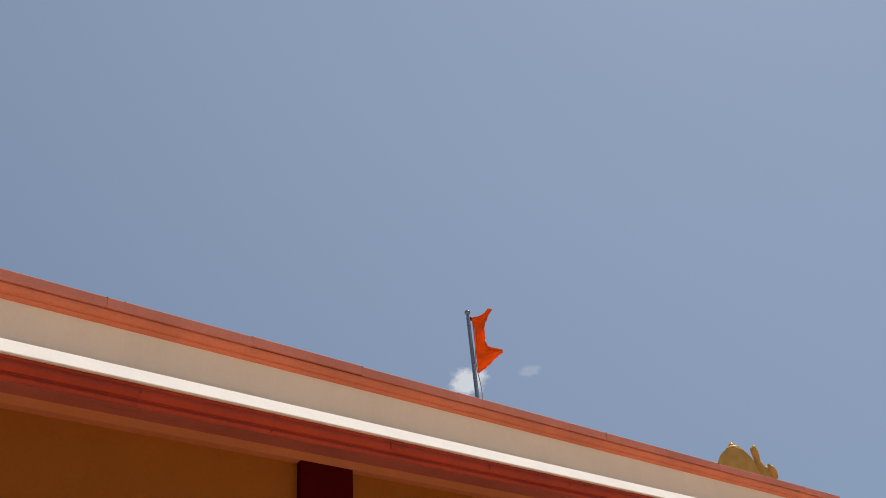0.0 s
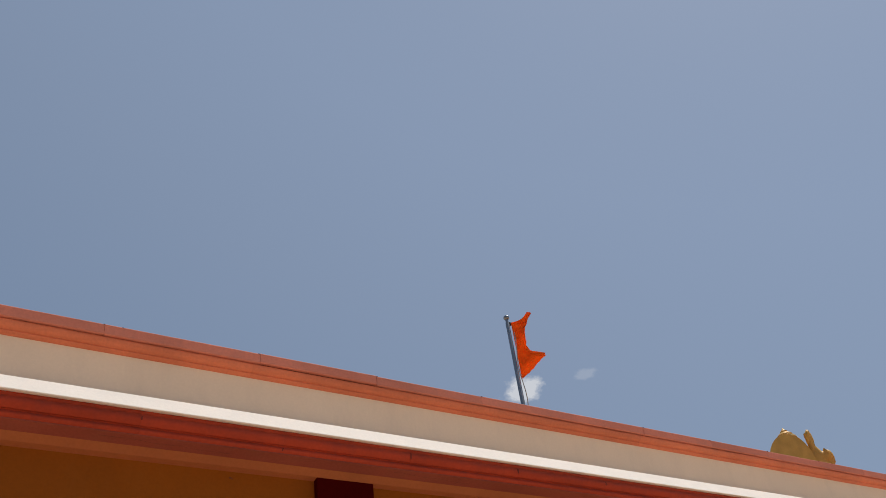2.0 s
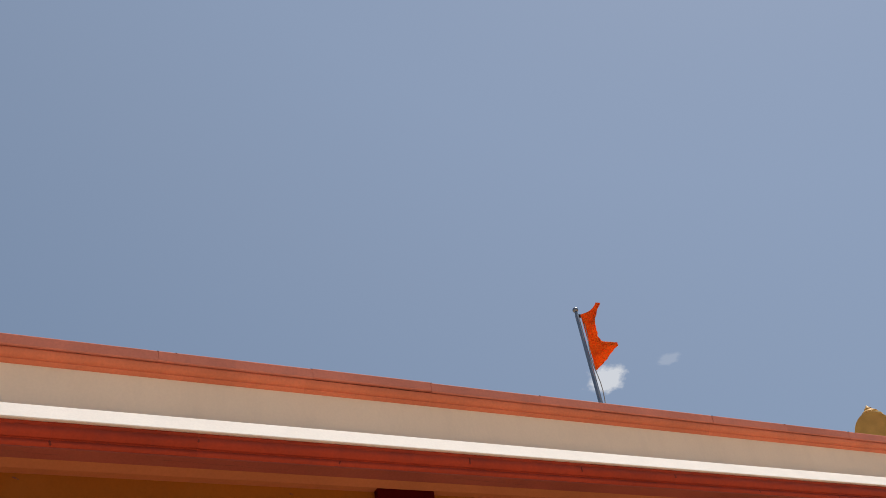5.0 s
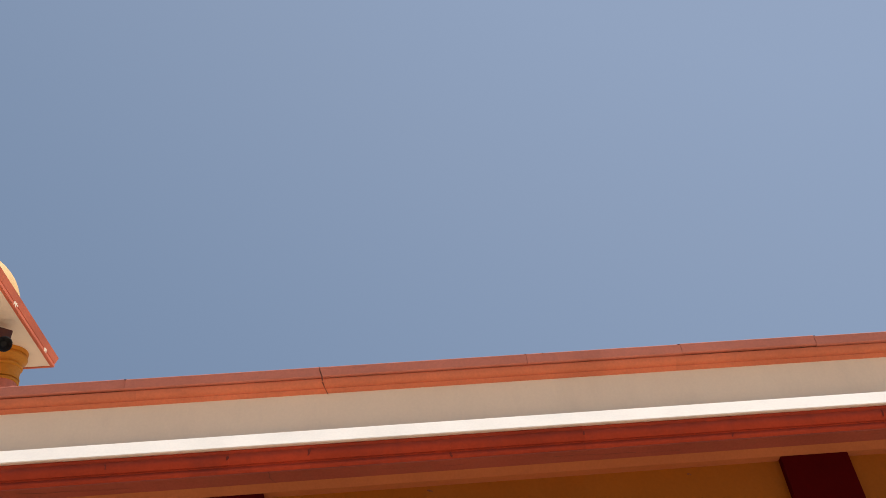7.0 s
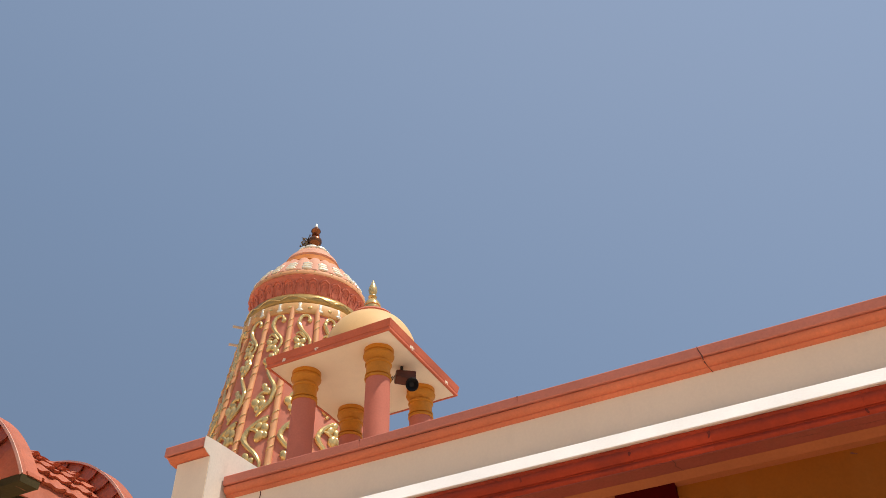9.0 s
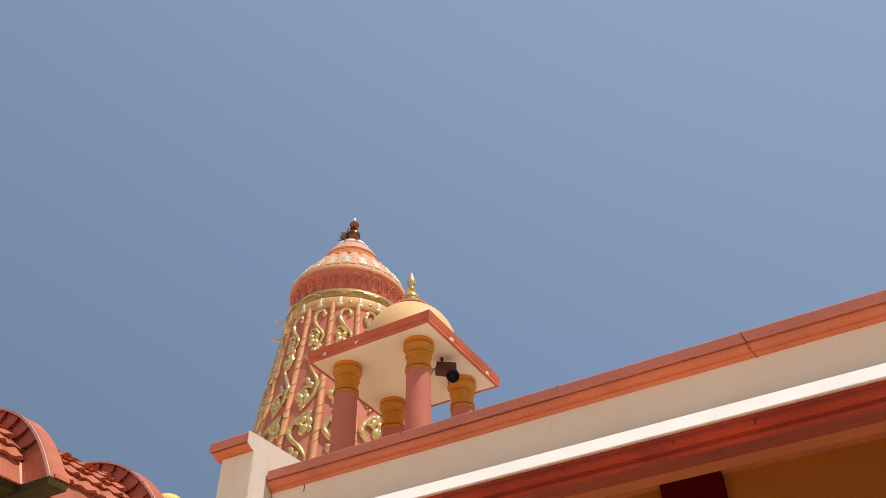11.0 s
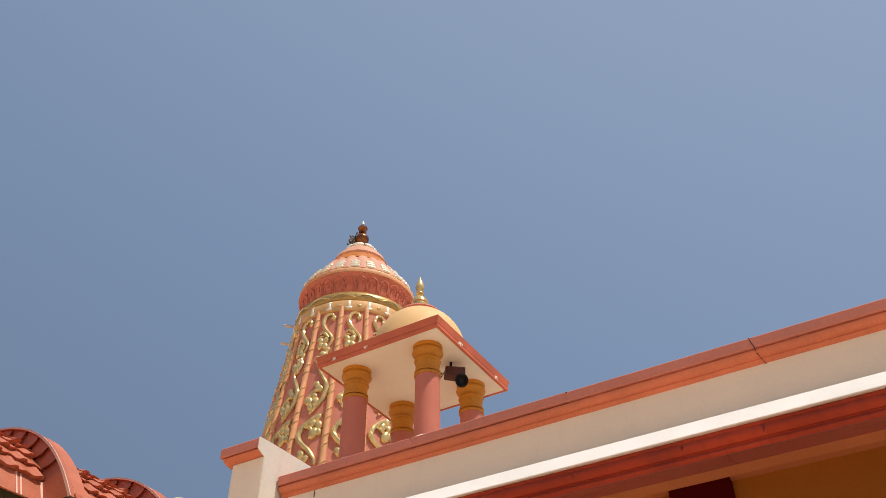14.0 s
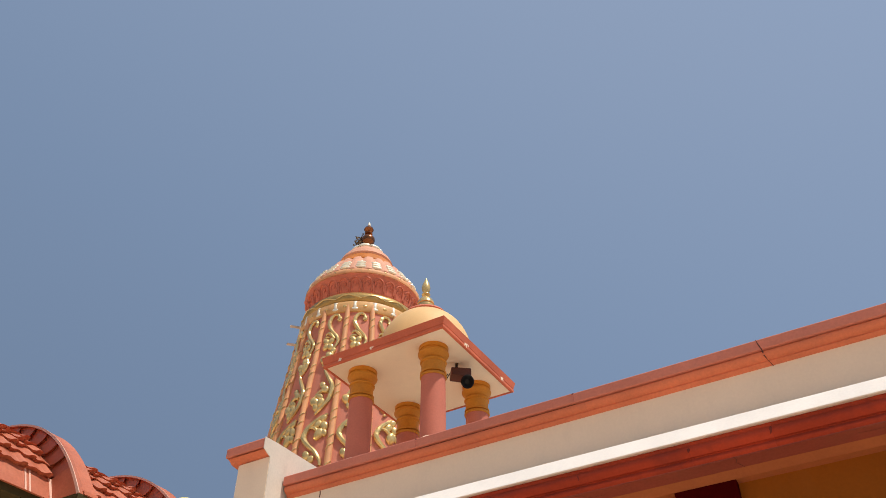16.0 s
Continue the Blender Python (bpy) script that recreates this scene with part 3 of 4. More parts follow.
# bands under the crown
part("lower_band", lathe([(1.13, 10.68), (1.17, 10.69), (1.185, 10.72), (1.185, 10.87), (1.165, 10.92), (1.10, 10.94)], 84), BAND_GOLD, spire, "apricot band with gilt leaves", smooth=True)
bm = bmesh.new()
blob(bm, (1.184, 0, 10.745), 0.016, 0.060, 0.030)
blob(bm, (1.184, 0, 10.80), 0.016, 0.030, 0.085)
blob(bm, (1.176, 0, 10.885), 0.014, 0.040, 0.026)
leaf0 = part("gilt_leaf", bm, PALE_GOLD, spire, smooth=True)
bm = bmesh.new()
blob(bm, (1.187, 0, 10.80), 0.012, 0.040, 0.026)
stud0 = part("gilt_stud", bm, GOLD, spire, smooth=True)
NL = 20
for k in range(NL):
    a = OFF + 2 * math.pi * (k + 0.35) / NL
    o = leaf0 if k == 0 else link_mesh("gilt_leaf", leaf0.data, spire)
    o.rotation_euler = (0, 0, a)
    o = stud0 if k == 0 else link_mesh("gilt_stud", stud0.data, spire)
    o.rotation_euler = (0, 0, a + math.pi / NL)
part("rope_band", lathe([(1.08, 10.94), (1.125, 10.95), (1.155, 10.98), (1.168, 11.03), (1.16, 11.09), (1.125, 11.15), (1.03, 11.20)], 84), SHADED_GOLD, spire, "gilt rope moulding", smooth=True)
bm = bmesh.new()
tube(smooth_line([(1.140, -0.24, 11.01), (1.164, -0.12, 11.055), (1.163, 0.0, 11.075), (1.166, 0.12, 11.03), (1.140, 0.24, 10.99)], 4), [0.004] + [0.013] * 15 + [0.004], 6, bm)
tw = part("rope_twist", bm, GOLD, spire, smooth=True)
for k in range(15):
    o = tw if k == 0 else link_mesh("rope_twist", tw.data, spire)
    o.rotation_euler = (0, 0, OFF + 2 * math.pi * k / 15)
# carved red crown ring
part("crown_ring", lathe([(1.0, 11.17), (1.03, 11.20), (1.045, 11.29), (1.065, 11.41), (1.10, 11.53), (1.135, 11.60), (1.145, 11.64), (1.12, 11.67), (1.0, 11.69)], 180, wave=lambda a, i: 1.0 + (0.018 * abs(math.cos((a - OFF) * 15)) if 5 < i < 8 else 0)), CARVED_RED, spire, "red flared crown ring carved with petals", smooth=True).matrix_local = Matrix.Translation((0, 0, 11.17 * 0.12)) @ Matrix.Diagonal((1, 1, 0.88, 1))
bm = bmesh.new()
for sd in (-1, 1):
    tube(smooth_line([(1.040, 0.080 * sd, 11.235), (1.052, 0.098 * sd, 11.33), (1.076, 0.098 * sd, 11.44), (1.106, 0.072 * sd, 11.535), (1.124, 0.0, 11.575)], 4), [0.010] * 3 + [0.020] * 11 + [0.016] * 3, 6, bm)
tube(smooth_line([(1.045, -0.045, 11.26), (1.055, -0.05, 11.36), (1.078, -0.035, 11.46), (1.088, 0.015, 11.49), (1.078, 0.045, 11.43), (1.066, 0.02, 11.38)], 4), [0.007] * 3 + [0.013] * 15 + [0.010] * 3, 6, bm)
bm.transform(Matrix.Translation((0, 0, 11.17 * 0.12)) @ Matrix.Diagonal((1, 1, 0.88, 1)))
petal0 = part("carved_petal", bm, CARVED_RED, spire, smooth=True)
for k in range(30):
    o = petal0 if k == 0 else link_mesh("carved_petal", petal0.data, spire)
    o.rotation_euler = (0, 0, OFF + 2 * math.pi * (k + 0.3) / 30)
# crown cap with small white and gilt balusters
capz = [(1.09, 11.605), (1.12, 11.64), (1.09, 11.73), (1.01, 11.88), (0.915, 12.03), (0.80, 12.20), (0.715, 12.33), (0.67, 12.39), (0.60, 12.41), (0.45, 12.42)]
NB = 22


def lobes(a, i):
    return 1.0 + (0.055 * abs(math.cos((a - OFF) * NB / 2)) if 1 < i < 7 else 0)


part("crown_cap", lathe(capz, 176, wave=lobes), CAP_PINK, spire, "pink lobed cap of the spire", smooth=True)
bm = bmesh.new()
for z, r, w in ((11.83, 1.080, 0.092), (11.925, 1.024, 0.085), (12.02, 0.966, 0.078)):
    tube([(r - 0.012, -w, z), (r + 0.010, -w * 0.75, z), (r + 0.016, 0, z), (r + 0.010, w * 0.75, z), (r - 0.012, w, z)], [0.028, 0.037, 0.038, 0.037, 0.028], 8, bm)
blob(bm, (0.900, 0, 12.10), 0.028, 0.034, 0.036)
bal0 = part("baluster_ornament", bm, PALE_GOLD, spire, "white and gilt baluster ornament", smooth=True)
bm = bmesh.new()
blob(bm, (1.140, 0, 11.71), 0.018, 0.038, 0.024)
blob(bm, (1.122, 0.034, 11.745), 0.015, 0.022, 0.020)
blob(bm, (1.122, -0.034, 11.745), 0.015, 0.022, 0.020)
knob0 = part("cap_knob", bm, GOLD, spire, smooth=True)
for k in range(NB):
    a = OFF + 2 * math.pi * k / NB
    for src, nm, da in ((bal0, "baluster_ornament", 0.5), (knob0, "cap_knob", 0.0)):
        o = src if k == 0 else link_mesh(nm, src.data, spire)
        o.rotation_euler = (0, 0, a + da * 2 * math.pi / NB)
        o.location = (0, 0, -0.035)
part("cap_lip", lathe([(1.10, 11.60), (1.150, 11.615), (1.158, 11.65), (1.148, 11.70), (1.115, 11.735), (1.08, 11.74)], 84), RIB_ORANGE, spire, smooth=True)
# orange scalloped skirt, lotus and copper pots
NS = 16


def scallop(a, i):
    return 1.0 + (0.06 * abs(math.sin(a * NS / 2)) if i < 3 else 0)


bm = lathe([(0.66, 12.34), (0.71, 12.33), (0.72, 12.37), (0.665, 12.49), (0.57, 12.63), (0.49, 12.69)], 96, wave=scallop)
part("scalloped_skirt", bm, ORANGE, spire, "orange scalloped skirt", smooth=True).location = (0, 0, -0.06)
part("upper_cone", lathe([(0.53, 12.66), (0.56, 12.70), (0.51, 12.81), (0.43, 12.91), (0.35, 12.99), (0.24, 13.02)], 64), CAP_PINK, spire, "pink upper cone", smooth=True).location = (0, 0, -0.06)
bm = bmesh.new()
blob(bm, (0.30, 0, 13.06), 0.042, 0.122, 0.075, Matrix.Rotation(radians(-38), 3, "Y"))
pet = part("lotus_petal", bm, PALE_GOLD, spire, "white and gilt lotus petal", smooth=True)
for k in range(8):
    o = pet if k == 0 else link_mesh("lotus_petal", pet.data, spire, "white and gilt lotus petal")
    o.rotation_euler = (0, 0, OFF + 2 * math.pi * k / 8)
    o.location = (0, 0, -0.06)
part("lotus_core", lathe([(0.30, 13.03), (0.31, 13.07), (0.25, 13.12), (0.16, 13.16), (0.10, 13.20)], 40), PALE_GOLD, spire, smooth=True).location = (0, 0, -0.06)
pot = [(0.10, 13.12), (0.10, 13.16), (0.06, 13.20), (0.07, 13.25), (0.12, 13.30), (0.145, 13.37), (0.14, 13.43), (0.10, 13.48), (0.055, 13.51), (0.05, 13.54), (0.085, 13.56), (0.085, 13.575), (0.05, 13.59),
       (0.05, 13.61), (0.085, 13.64), (0.105, 13.68), (0.09, 13.72), (0.05, 13.745), (0.03, 13.76), (0.045, 13.775), (0.03, 13.79)]
part("finial_pots", lathe(pot, 32), COPPER, spire, "stacked aged copper pots", smooth=True)
part("finial_tip", lathe([(0.028, 13.788), (0.03, 13.82), (0.022, 13.87), (0.0, 13.91)], 16), PALE_GOLD, spire, smooth=True)
# dry garland caught on the pots
random.seed(21)
bm = bmesh.new()
for k in range(26):
    p = Vector((-0.13, -0.08, 13.30 + random.uniform(-0.1, 0.16)))
    d = Vector((random.uniform(-1, 0.25), random.uniform(-0.9, 0.4), random.uniform(-0.9, 0.9))).normalized()
    ln = random.uniform(0.08, 0.17)
    mid = p + d * ln * 0.5 + Vector((0, 0, random.uniform(-0.03, 0.03)))
    tube([p - d * 0.04, mid, p + d * ln + Vector((0, 0, -0.02))], [0.008, 0.010, 0.004], 5, bm)
    if k % 2:
        blob(bm, p + d * ln * 0.9, 0.018, 0.02, 0.028, sub=1)
part("dry_garland", bm, TWIG, spire, "dry brown garland caught on the finial")
# two short drain pipes standing out of the far flank
side = Vector((-0.791, -0.611, 0))
for z, ln in ((11.03, 0.26), (10.62, 0.24)):
    bm = tube([side * (rad(z) - 0.02) + Vector((0, 0, z)), side * (rad(z) + ln) + Vector((0, 0, z + 0.03))], [0.026, 0.026], 10)
    part("drain_pipe", bm, PIPE, spire, "short cream drain pipe", smooth=True)

# ---- flagpole ----
pole = thing("flagpole", (11.407, 12.452, 0.482), "tall steel flagpole flying a torn saffron pennant", "flagpole")
pole.scale = (0.962, 0.962, 0.962)
part("pole", lathe([(0.08, -0.502), (0.08, 4), (0.062, 4.02), (0.06, 8), (0.050, 8.02), (0.045, 11.50), (0.036, 11.52), (0.036, 11.59)], 20), STEEL, pole, "grey steel pole", smooth=True)
bm = bmesh.new()
blob(bm, (0, 0, 11.65), 0.070, 0.070, 0.066, sub=3)
part("ball_finial", bm, STEEL, pole, "round steel knob", smooth=True)
part("pulley", box_bm(0.04, 0.12, -0.03, 0.03, 11.46, 11.53), BLACK, pole, bevel=0.008)
away = Vector((0.69, -0.72, 0))
deep = Vector((0.72, 0.69, 0))
line = [away * (0.09 + 0.03 * math.sin(k * 0.9)) + deep * 0.03 * math.cos(k) + Vector((0, 0, 11.45 - 0.22 * k)) for k in range(16)]
line += [away * 0.09 + Vector((0, 0, z)) for z in (7.5, 6.0, 4.0, 1.5)]
part("halyard", tube(line, [0.011] * len(line), 5), ROPE, pole, "grey halyard rope")
bm = bmesh.new()
NV, NU = 64, 14
grid = []
for i in range(NV + 1):
    v = i / NV
    w = float(np.interp(v, (0, 0.07, 0.14, 0.25, 0.40, 0.50, 0.56, 0.605, 0.65, 0.75, 0.88, 1.0), (0.44, 0.50, 0.38, 0.29, 0.26, 0.31, 0.50, 0.68, 0.62, 0.43, 0.22, 0.02)))
    w *= 1 + 0.10 * noise.noise((v * 23, 0.4, 1.7))
    rise = 0.19 * math.exp(-((v - 0.02) / 0.13) ** 2) + 0.03
    row = []
    for j in range(NU + 1):
        u = j / NU
        d = u * w
        fold = 0.09 * u * math.sin(6 * v + 3.0 * u) + 0.035 * math.sin(13 * v + 2.2 * u) * u
        p = away * (0.085 + d) + deep * fold + Vector((0, 0, 11.50 - 1.48 * v + rise * u * u - 0.12 * u * (v > 0.3) * math.sin(math.pi * v)))
        row.append(bm.verts.new(p))
    grid.append(row)
for a, b in zip(grid, grid[1:]):
    for j in range(NU):
        bm.faces.new((a[j], a[j + 1], b[j + 1], b[j]))
bmesh.ops.solidify(bm, geom=bm.faces[:], thickness=0.006)
part("flag", bm, FLAG, pole, "torn saffron orange pennant with a frayed edge", smooth=True)

# ---- gilt ornament at the far end of the hall roof ----
orn_base = thing("ornament_plinth", (8.99, 5.32, 4.05), "cream plinth on the hall roof", "plinth")
part("plinth_block", box_bm(-0.24, 0.24, -0.30, 0.34, 0, 0.745), CREAM, orn_base, bevel=0.01)
bm = bmesh.new()
hood = []
for k in range(21):
    a = math.pi * k / 20
    hood.append((0.0 - 0.42 * math.cos(a), 0.54 * math.sin(a) ** 0.8))
for y0, y1, grow in ((-0.16, 0.30, 1.0), (-0.20, -0.161, 1.05)):
    A = [bm.verts.new((x * grow, y0, z * grow)) for x, z in hood]
    B = [bm.verts.new((x * grow, y1, z * grow)) for x, z in hood]
    for k in range(20):
        bm.faces.new((A[k], A[k + 1], B[k + 1], B[k]))
    bm.faces.new((A[-1], A[0], B[0], B[-1]))
    bm.faces.new(A)
    bm.faces.new(B[::-1])
lathe([(0.14, z + 0.09) if z < 0.43 else (r * 1.35, z + 0.10) for r, z in [(0.13, 0.42), (0.15, 0.45), (0.14, 0.475), (0.10, 0.49), (0.115, 0.505), (0.09, 0.525), (0.05, 0.545), (0.055, 0.56), (0.03, 0.575), (0.012, 0.60), (0.0, 0.615)]], 20, bm, centre=(0.04, 0.05))
blob(bm, (0.20, 0.03, 0.48), 0.10, 0.09, 0.06)
tube(smooth_line([(0.42, 0, 0.22), (0.45, 0, 0.34), (0.455, 0, 0.45), (0.45, 0, 0.515), (0.47, 0, 0.49), (0.475, 0, 0.41)], 5), [0.07] * 8 + [0.075] * 10 + [0.06] * 8, 10, bm)
tube(smooth_line([(0.43, 0, 0.40), (0.48, 0, 0.30), (0.54, 0, 0.21), (0.60, 0, 0.17), (0.66, 0, 0.17), (0.71, 0, 0.21)], 5), [0.05 + 0.0022 * k for k in range(26)], 10, bm)
blob(bm, (0.69, 0, 0.14), 0.09, 0.06, 0.12)
blob(bm, (0.36, 0, 0.10), 0.36, 0.10, 0.22)
ornament = part("roof_ornament", bm, ORN_GOLD, None, "dull gold scrolled roof ornament with a rounded hood", smooth=True)
ornament.matrix_world = Matrix.Translation((8.95, 5.40, 4.795)) @ Matrix.Rotation(radians(-60), 4, "Z") @ Matrix.Diagonal((0.57, 0.57, 0.87, 1))
tagged(ornament, category="ornament")
bm = lathe([(0.17, 0.525), (0.22, 0.540), (0.21, 0.560), (0.13, 0.575), (0.16, 0.592), (0.14, 0.610), (0.07, 0.622), (0.085, 0.640), (0.05, 0.655), (0.0, 0.685)], 24, centre=(0.04, 0.05))
part("crest", bm, GOLD, ornament, "pale gilt tiered crest on the hood", smooth=True)

# ---- tiled canopy roof beside the court ----
TK, TZ = 0.2615, 8.797
canopy = thing("tiled_canopy", (-1.1535, 0.0165, -0.004), "canopy roof of red-brown tiles with arched verges", "roof")
part("canopy_wall", box_bm(-0.9, 0.50, 1.2, 4.8, 0, TZ - 0.135), CREAM, canopy)
canopy.scale = (TK, TK, TK)
RIBS = [2.05, 2.96, 3.87, 4.78]
BAND = 0.09
FOOT_IN, FOOT_OUT = 1.19, 1.435


def lip_pt(t, y, lift=0.0):
    """The arched verge: t runs -1..1 from foot to foot over the top."""
    x = FOOT_OUT * math.sin(t * math.pi / 2)
    return Vector((x * (1 + lift), y, TZ + 0.615 - 0.2335 * abs(x) ** 3.1 + lift))


def bed_pt(t, y, lift=0.0):
    """The bowed tile field between two verges."""
    x = FOOT_IN * math.sin(t * math.pi / 2)
    return Vector((x * (1 + lift * 0.8), y, TZ + 0.548 - 0.361 * abs(x) ** 2.82 + lift))


def strip(fn, y0, y1, l0, l1, n=56, lim=1.0):
    """A closed strip of arch between two lengths, from lift l0 up to l1."""
    bm = bmesh.new()
    rows = [[bm.verts.new(fn(lim * (2 * k / n - 1), y, l)) for k in range(n + 1)] for y, l in ((y0, l1), (y1, l1), (y1, l0), (y0, l0))]
    for i in range(4):
        a, b = rows[i], rows[(i + 1) % 4]
        for k in range(n):
            bm.faces.new((a[k], a[k + 1], b[k + 1], b[k]))
    bm.faces.new([r[0] for r in rows])
    bm.faces.new([r[-1] for r in rows][::-1])
    bmesh.ops.recalc_face_normals(bm, faces=bm.faces)
    return bm


def slab(corners, back):
    """A flat panel through four corners, with thickness."""
    bm = bmesh.new()
    f = [bm.verts.new(c) for c in corners]
    g = [bm.verts.new(Vector(c) + Vector(back)) for c in corners]
    bm.faces.new(f)
    bm.faces.new(g[::-1])
    for k in range(4):
        bm.faces.new((f[k], g[k], g[(k + 1) % 4], f[(k + 1) % 4]))
    bmesh.ops.recalc_face_normals(bm, faces=bm.faces)
    return bm


# one interlocking tile: a pan, a raised roll at one side and a thick lower nose
TW, TL = 0.24, 0.17
prof = [(-TW / 2, 0.010), (-TW / 2 + 0.02, 0.018), (-TW / 2 + 0.05, 0.016), (-TW / 2 + 0.075, 0.005), (-0.01, 0.0), (0.04, 0.006), (0.07, 0.008), (TW / 2 - 0.02, 0.003), (TW / 2, 0.005)]
tile_bm = bmesh.new()
nose = [tile_bm.verts.new((0.005 * math.sin(u * 40), u, h + 0.032)) for u, h in prof]
mid = [tile_bm.verts.new((0.05, u, h + 0.022)) for u, h in prof]
top = [tile_bm.verts.new((TL, u, h * 0.8)) for u, h in prof]
under = [tile_bm.verts.new((0.022 + 0.005 * math.sin(u * 40), u, h * 0.6 - 0.012)) for u, h in prof]
for i in range(len(prof) - 1):
    tile_bm.faces.new((nose[i], nose[i + 1], mid[i + 1], mid[i]))
    tile_bm.faces.new((mid[i], mid[i + 1], top[i + 1], top[i]))
    tile_bm.faces.new((nose[i + 1], nose[i], under[i], under[i + 1]))
tile_bm.faces.new((nose[0], mid[0], top[0], under[0]))
tile_bm.faces.new((nose[-1], under[-1], top[-1], mid[-1]))
tile_me = bpy.data.meshes.new("roof_tile")
bmesh.ops.recalc_face_normals(tile_bm, faces=tile_bm.faces)
tile_bm.to_mesh(tile_me)
tile_bm.free()
tile_me.materials.append(TILE)
random.seed(3)
TB, TT = TZ - 0.10, TZ + 0.05
for n, yr in enumerate(RIBS):
    ya = (RIBS[n - 1] + BAND) if n else yr - 0.91 + BAND
    yb = yr - 0.012
    part("tile_bed", strip(bed_pt, ya, yb, -0.05, -0.004, lim=0.80), TILE, canopy)
    # field tiles, course by course
    nt_ = 4
    arc = [0.0]
    ts = [0.80 - 0.80 * k / 200 for k in range(201)]
    for u, v in zip(ts, ts[1:]):
        arc.append(arc[-1] + (bed_pt(v, 0) - bed_pt(u, 0)).length)
    for c in range(11):
        k0 = min(range(201), key=lambda q: abs(arc[q] - 0.125 * c))
        p, q = bed_pt(ts[k0], 0), bed_pt(ts[k0] - 0.06, 0)
        tan = (q - p).normalized()
        nor = Vector((-tan.z, 0, tan.x))
        nor = nor if nor.z > 0 else -nor
        rot = Matrix((tan, nor.cross(tan), nor)).transposed().to_4x4()
        w = (yb - ya) / (nt_ + 0.5)
        for k in range(nt_ + (c % 2)):
            y = ya + w * (k + (0.25 if c % 2 else 0.75))
            o = link_mesh("roof_tile", tile_me, canopy)
            o.matrix_local = Matrix.Translation(p + Vector((0, y, 0.002 * random.uniform(-1, 1)))) @ rot @ Matrix.Rotation(random.uniform(-0.02, 0.02), 4, "Z") @ Matrix.Diagonal((1, w / TW, 1, 1))
    # verge face: curved wedges, each with a proud lower nose
    NWD = 18
    for wd in range(NWD):
        bm = bmesh.new()
        t0, t1 = 1.58 * wd / NWD - 0.79, 1.58 * (wd + 1) / NWD - 0.79
        if t0 < 0 <= t1 - 1e-6 and t1 > 1e-6:
            t1 = 0.0
        lo, hi = (t1, t0) if t1 > 0 else (t0, t1)
        cols = []
        for j in range(7):
            f = j / 6
            sag = 0.55 * math.sin(math.pi * f) * (lo - hi)
            ring = []
            for g, out in ((1.06, 0.040), (0.50, 0.028), (-0.10, 0.006), (-0.10, -0.016), (0.88, -0.010)):
                t = hi + (lo - hi) * g + sag * (0.6 if g > 0.9 else 0.5)
                t = max(-0.985, min(0.985, t))
                a, b = bed_pt(t, yr, -0.03), lip_pt(t, yr, -0.006)
                v = a.lerp(b, f)
                v.y = yr - 0.004 - out * (0.6 + 0.4 * math.sin(math.pi * f)) if out > 0 else yr - 0.004 - out
                ring.append(bm.verts.new(v))
            cols.append(ring)
        for p, q in zip(cols, cols[1:]):
            for k in range(5):
                bm.faces.new((p[k], p[(k + 1) % 5], q[(k + 1) % 5], q[k]))
        bm.faces.new(cols[0])
        bm.faces.new(cols[-1][::-1])
        bmesh.ops.recalc_face_normals(bm, faces=bm.faces)
        part("verge_tile", bm, TILE, canopy)
    # near-black strip that paints the shade in the gaps between verge tiles
    bm = bmesh.new()
    rows = [[bm.verts.new(Vector((q.x, y, q.z))) for q in (fn(k * t, yr, lf) for t in [1.6 * n / 60 - 0.8 for n in range(61)])] for fn, k, lf, y in ((bed_pt, 1.0, -0.03, yr + 0.008), (lip_pt, 1.0, -0.010, yr + 0.008), (lip_pt, 1.0, -0.010, yr + 0.014), (bed_pt, 1.0, -0.03, yr + 0.014))]
    for p, q in zip(rows, rows[1:] + rows[:1]):
        for k in range(60):
            bm.faces.new((p[k], p[k + 1], q[k + 1], q[k]))
    part("verge_mortar", bm, DARK_SOFFIT, canopy, "dark strip painting in the shade behind the verge tiles")
    part("verge_band", strip(lip_pt, yr - 0.006, yr + BAND, -0.05, 0.0, 64), TILE, canopy, "smooth red-brown arched verge band", smooth=False)
    part("verge_rim", strip(lip_pt, yr - 0.040, yr - 0.0065, -0.010, 0.0, 64), TILE, canopy)
    part("verge_lip", strip(lip_pt, yr - 0.046, yr - 0.0402, -0.008, 0.003, 64), TILE_EDGE, canopy, "worn pale lip of the verge")
    # boards under the field, the verge face and the band
    xi, xt = FOOT_IN + 0.015, FOOT_IN - 0.06
    part("fascia", slab([(xt, ya, TT), (xt, yb, TT), (xi, yb, TB), (xi, ya, TB)], (-0.02, 0, 0)), TILE, canopy)
    part("fascia", slab([(xt, yr - 0.044, TT), (xi, yr - 0.044, TB), (FOOT_OUT, yr - 0.042, TB), (1.285, yr - 0.042, TZ + 0.105)], (0, 0.02, 0)), TILE, canopy)
    part("fascia", slab([(FOOT_OUT + 0.002, yr - 0.010, TZ - 0.076), (FOOT_OUT + 0.002, yr + BAND, TZ - 0.076), (FOOT_OUT + 0.01, yr + BAND, TB), (FOOT_OUT + 0.01, yr - 0.010, TB)], (-0.02, 0, 0)), TILE, canopy)
    part("fascia_joint", slab([(xt + 0.004, yr - 0.062, TT), (xt + 0.004, yr - 0.045, TT), (xi + 0.004, yr - 0.045, TB), (xi + 0.004, yr - 0.062, TB)], (-0.006, 0, 0)), TILE_EDGE, canopy, "pale worn fascia joint")
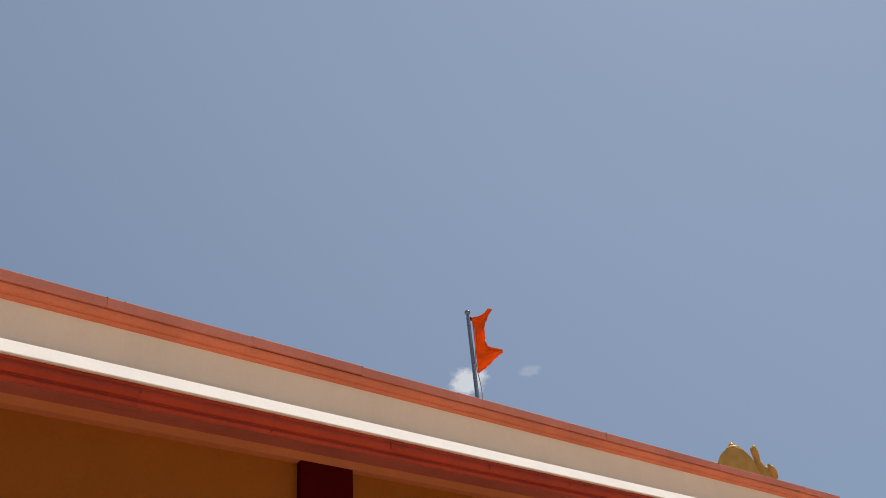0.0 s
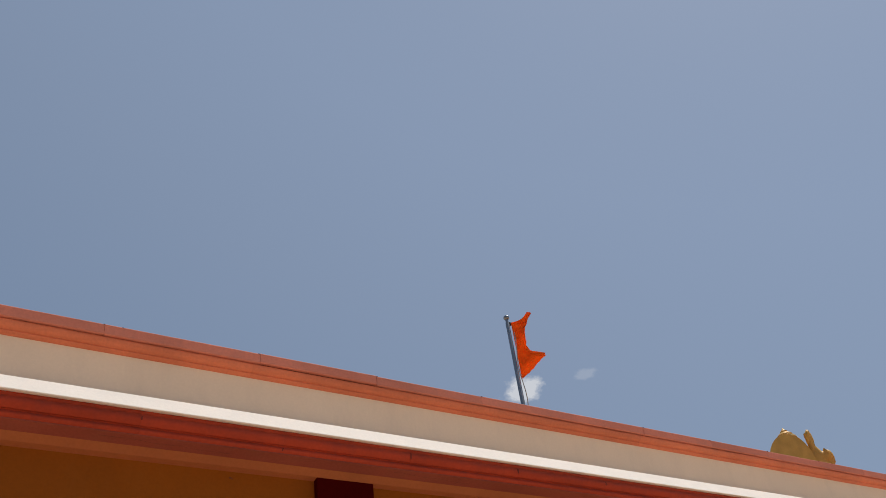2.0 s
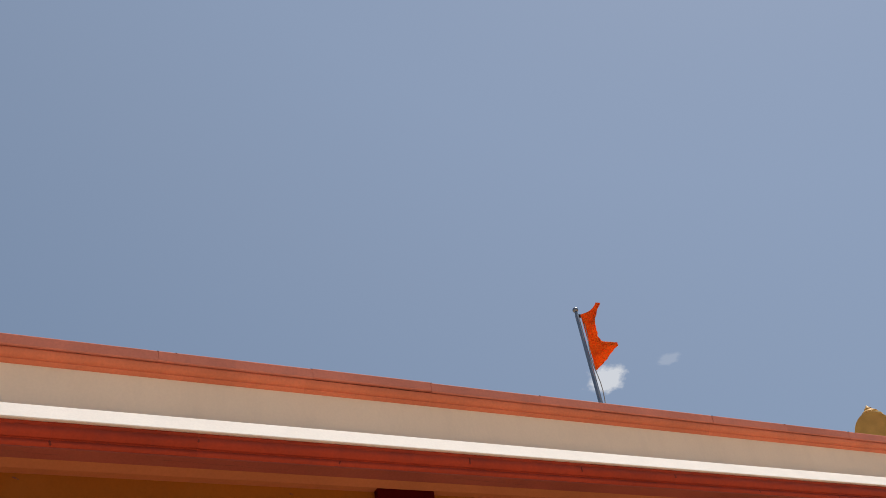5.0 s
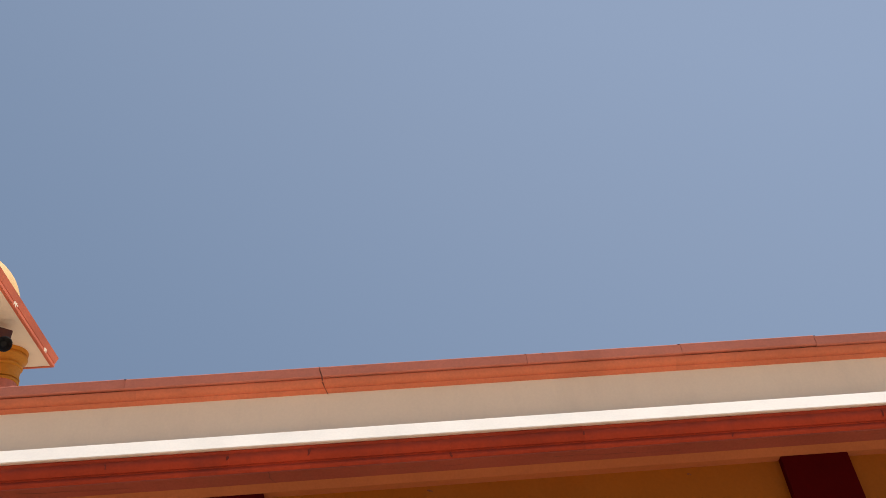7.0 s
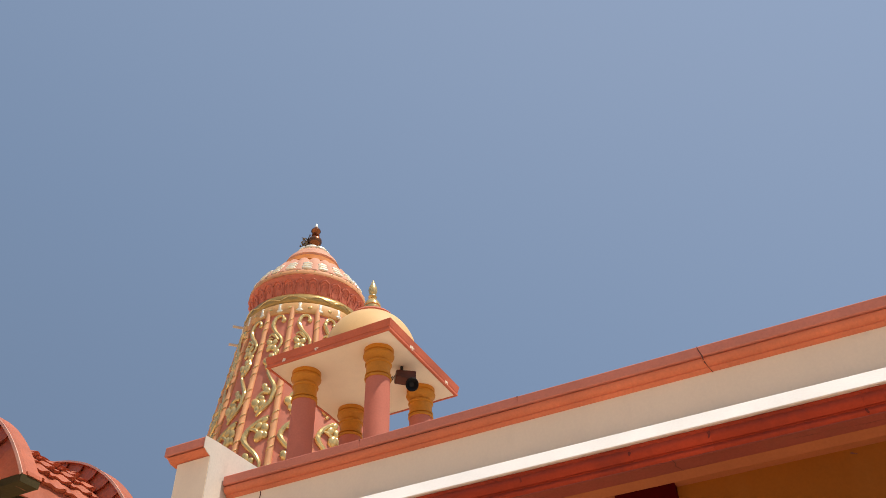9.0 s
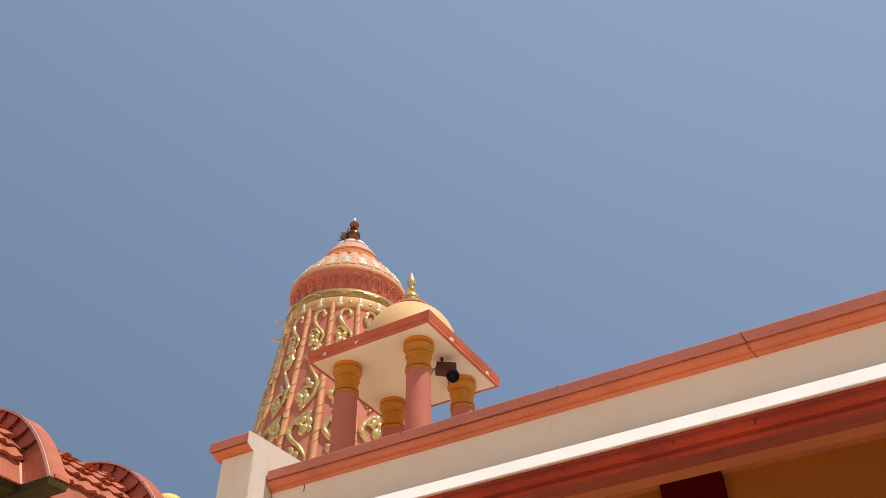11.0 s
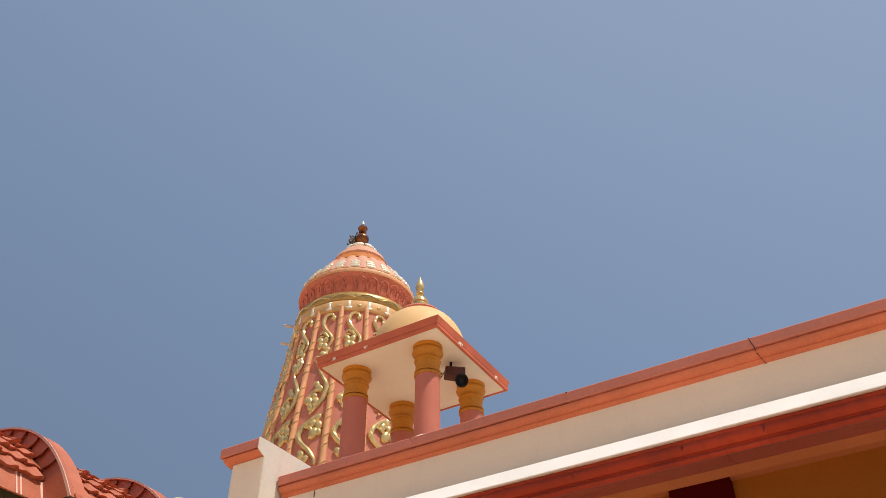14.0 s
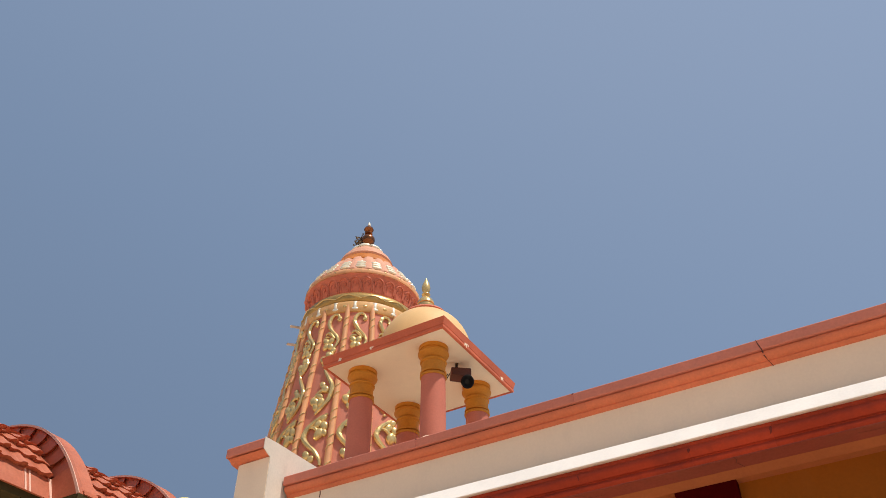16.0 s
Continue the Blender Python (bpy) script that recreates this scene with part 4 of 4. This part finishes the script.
    for y in (yr - 0.235, yr - 0.205):
        part("fascia_joint", slab([(xt + 0.004, y, TT), (xt + 0.004, y + 0.011, TT), (xi + 0.004, y + 0.011, TB), (xi + 0.004, y, TB)], (-0.006, 0, 0)), TILE_EDGE, canopy, "pale worn fascia joint")
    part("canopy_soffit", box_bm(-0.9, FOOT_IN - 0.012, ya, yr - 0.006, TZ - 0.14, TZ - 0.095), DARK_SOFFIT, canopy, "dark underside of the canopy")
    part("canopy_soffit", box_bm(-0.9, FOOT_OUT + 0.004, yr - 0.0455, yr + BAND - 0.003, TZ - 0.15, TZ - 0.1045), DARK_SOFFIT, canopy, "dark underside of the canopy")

# ---- yellow lamp post head behind the canopy ----
lamp = thing("yellow_post", (-7.297, 6.637, 0), "yellow painted post with a rounded head and dark cap", "post")
part("post", tube([(0, 0, 0), (0, 0, 5.7)], [0.06, 0.06], 12), YELLOW, lamp, smooth=True)
bm = bmesh.new()
blob(bm, (0.02, 0, 5.80), 0.18, 0.16, 0.11, sub=3)
part("head", bm, YELLOW, lamp, smooth=True)
bm = bmesh.new()
blob(bm, (0.17, 0.11, 5.83), 0.05, 0.05, 0.04, sub=2)
part("dark_cap", bm, BLACK, lamp, smooth=True)

# ---- far cloud ----
cm = bpy.data.materials.new("cloud_vapour")
cm.use_nodes = True
nt = cm.node_tree
nt.nodes.clear()
out = nt.nodes.new("ShaderNodeOutputMaterial")
mixs = nt.nodes.new("ShaderNodeMixShader")
tr = nt.nodes.new("ShaderNodeBsdfTransparent")
em = nt.nodes.new("ShaderNodeEmission")
em.inputs["Color"].default_value = (0.86, 0.88, 0.92, 1)
em.inputs["Strength"].default_value = 0.92
tc = nt.nodes.new("ShaderNodeTexCoord")
ns = nt.nodes.new("ShaderNodeTexNoise")
ns.inputs["Scale"].default_value, ns.inputs["Detail"].default_value, ns.inputs["Roughness"].default_value = 3.4, 8, 0.62
nt.links.new(tc.outputs["Object"], ns.inputs["Vector"])
ln = nt.nodes.new("ShaderNodeVectorMath")
ln.operation = "LENGTH"
nt.links.new(tc.outputs["Object"], ln.inputs[0])
ma = nt.nodes.new("ShaderNodeMath")
ma.operation = "MULTIPLY_ADD"
ma.inputs[1].default_value = -1.9
nt.links.new(ln.outputs["Value"], ma.inputs[0])
nt.links.new(ns.outputs["Fac"], ma.inputs[2])
mr = nt.nodes.new("ShaderNodeMapRange")
mr.inputs[1].default_value, mr.inputs[2].default_value, mr.inputs[3].default_value, mr.inputs[4].default_value = -0.10, 0.16, 0.0, 0.82
nt.links.new(ma.outputs[0], mr.inputs[0])
nt.links.new(mr.outputs[0], mixs.inputs[0])
nt.links.new(tr.outputs[0], mixs.inputs[1])
nt.links.new(em.outputs[0], mixs.inputs[2])
nt.links.new(mixs.outputs[0], out.inputs[0])
thin = cm.copy()
for n in thin.node_tree.nodes:
    if n.type == "MAP_RANGE":
        n.inputs[4].default_value = 0.18
EYE = Vector((0, 0, 1.63))
for way, w, h in (((0.609, 0.662, 0.4366), 66, 48), ((0.6595, 0.6098, 0.4395), 40, 20)):
    bm = bmesh.new()
    bmesh.ops.create_grid(bm, x_segments=2, y_segments=2, size=0.5)
    o = part("cloud", bm, cm if w > 50 else thin, None, "small white fair-weather cloud far off")
    o.visible_shadow = False
    c = EYE + Vector(way).normalized() * 1400
    o.matrix_world = look(c, EYE) @ Matrix.Diagonal((w * 1.6, h * 1.6, 1, 1))
    tagged(o, category="cloud", kind="structure")
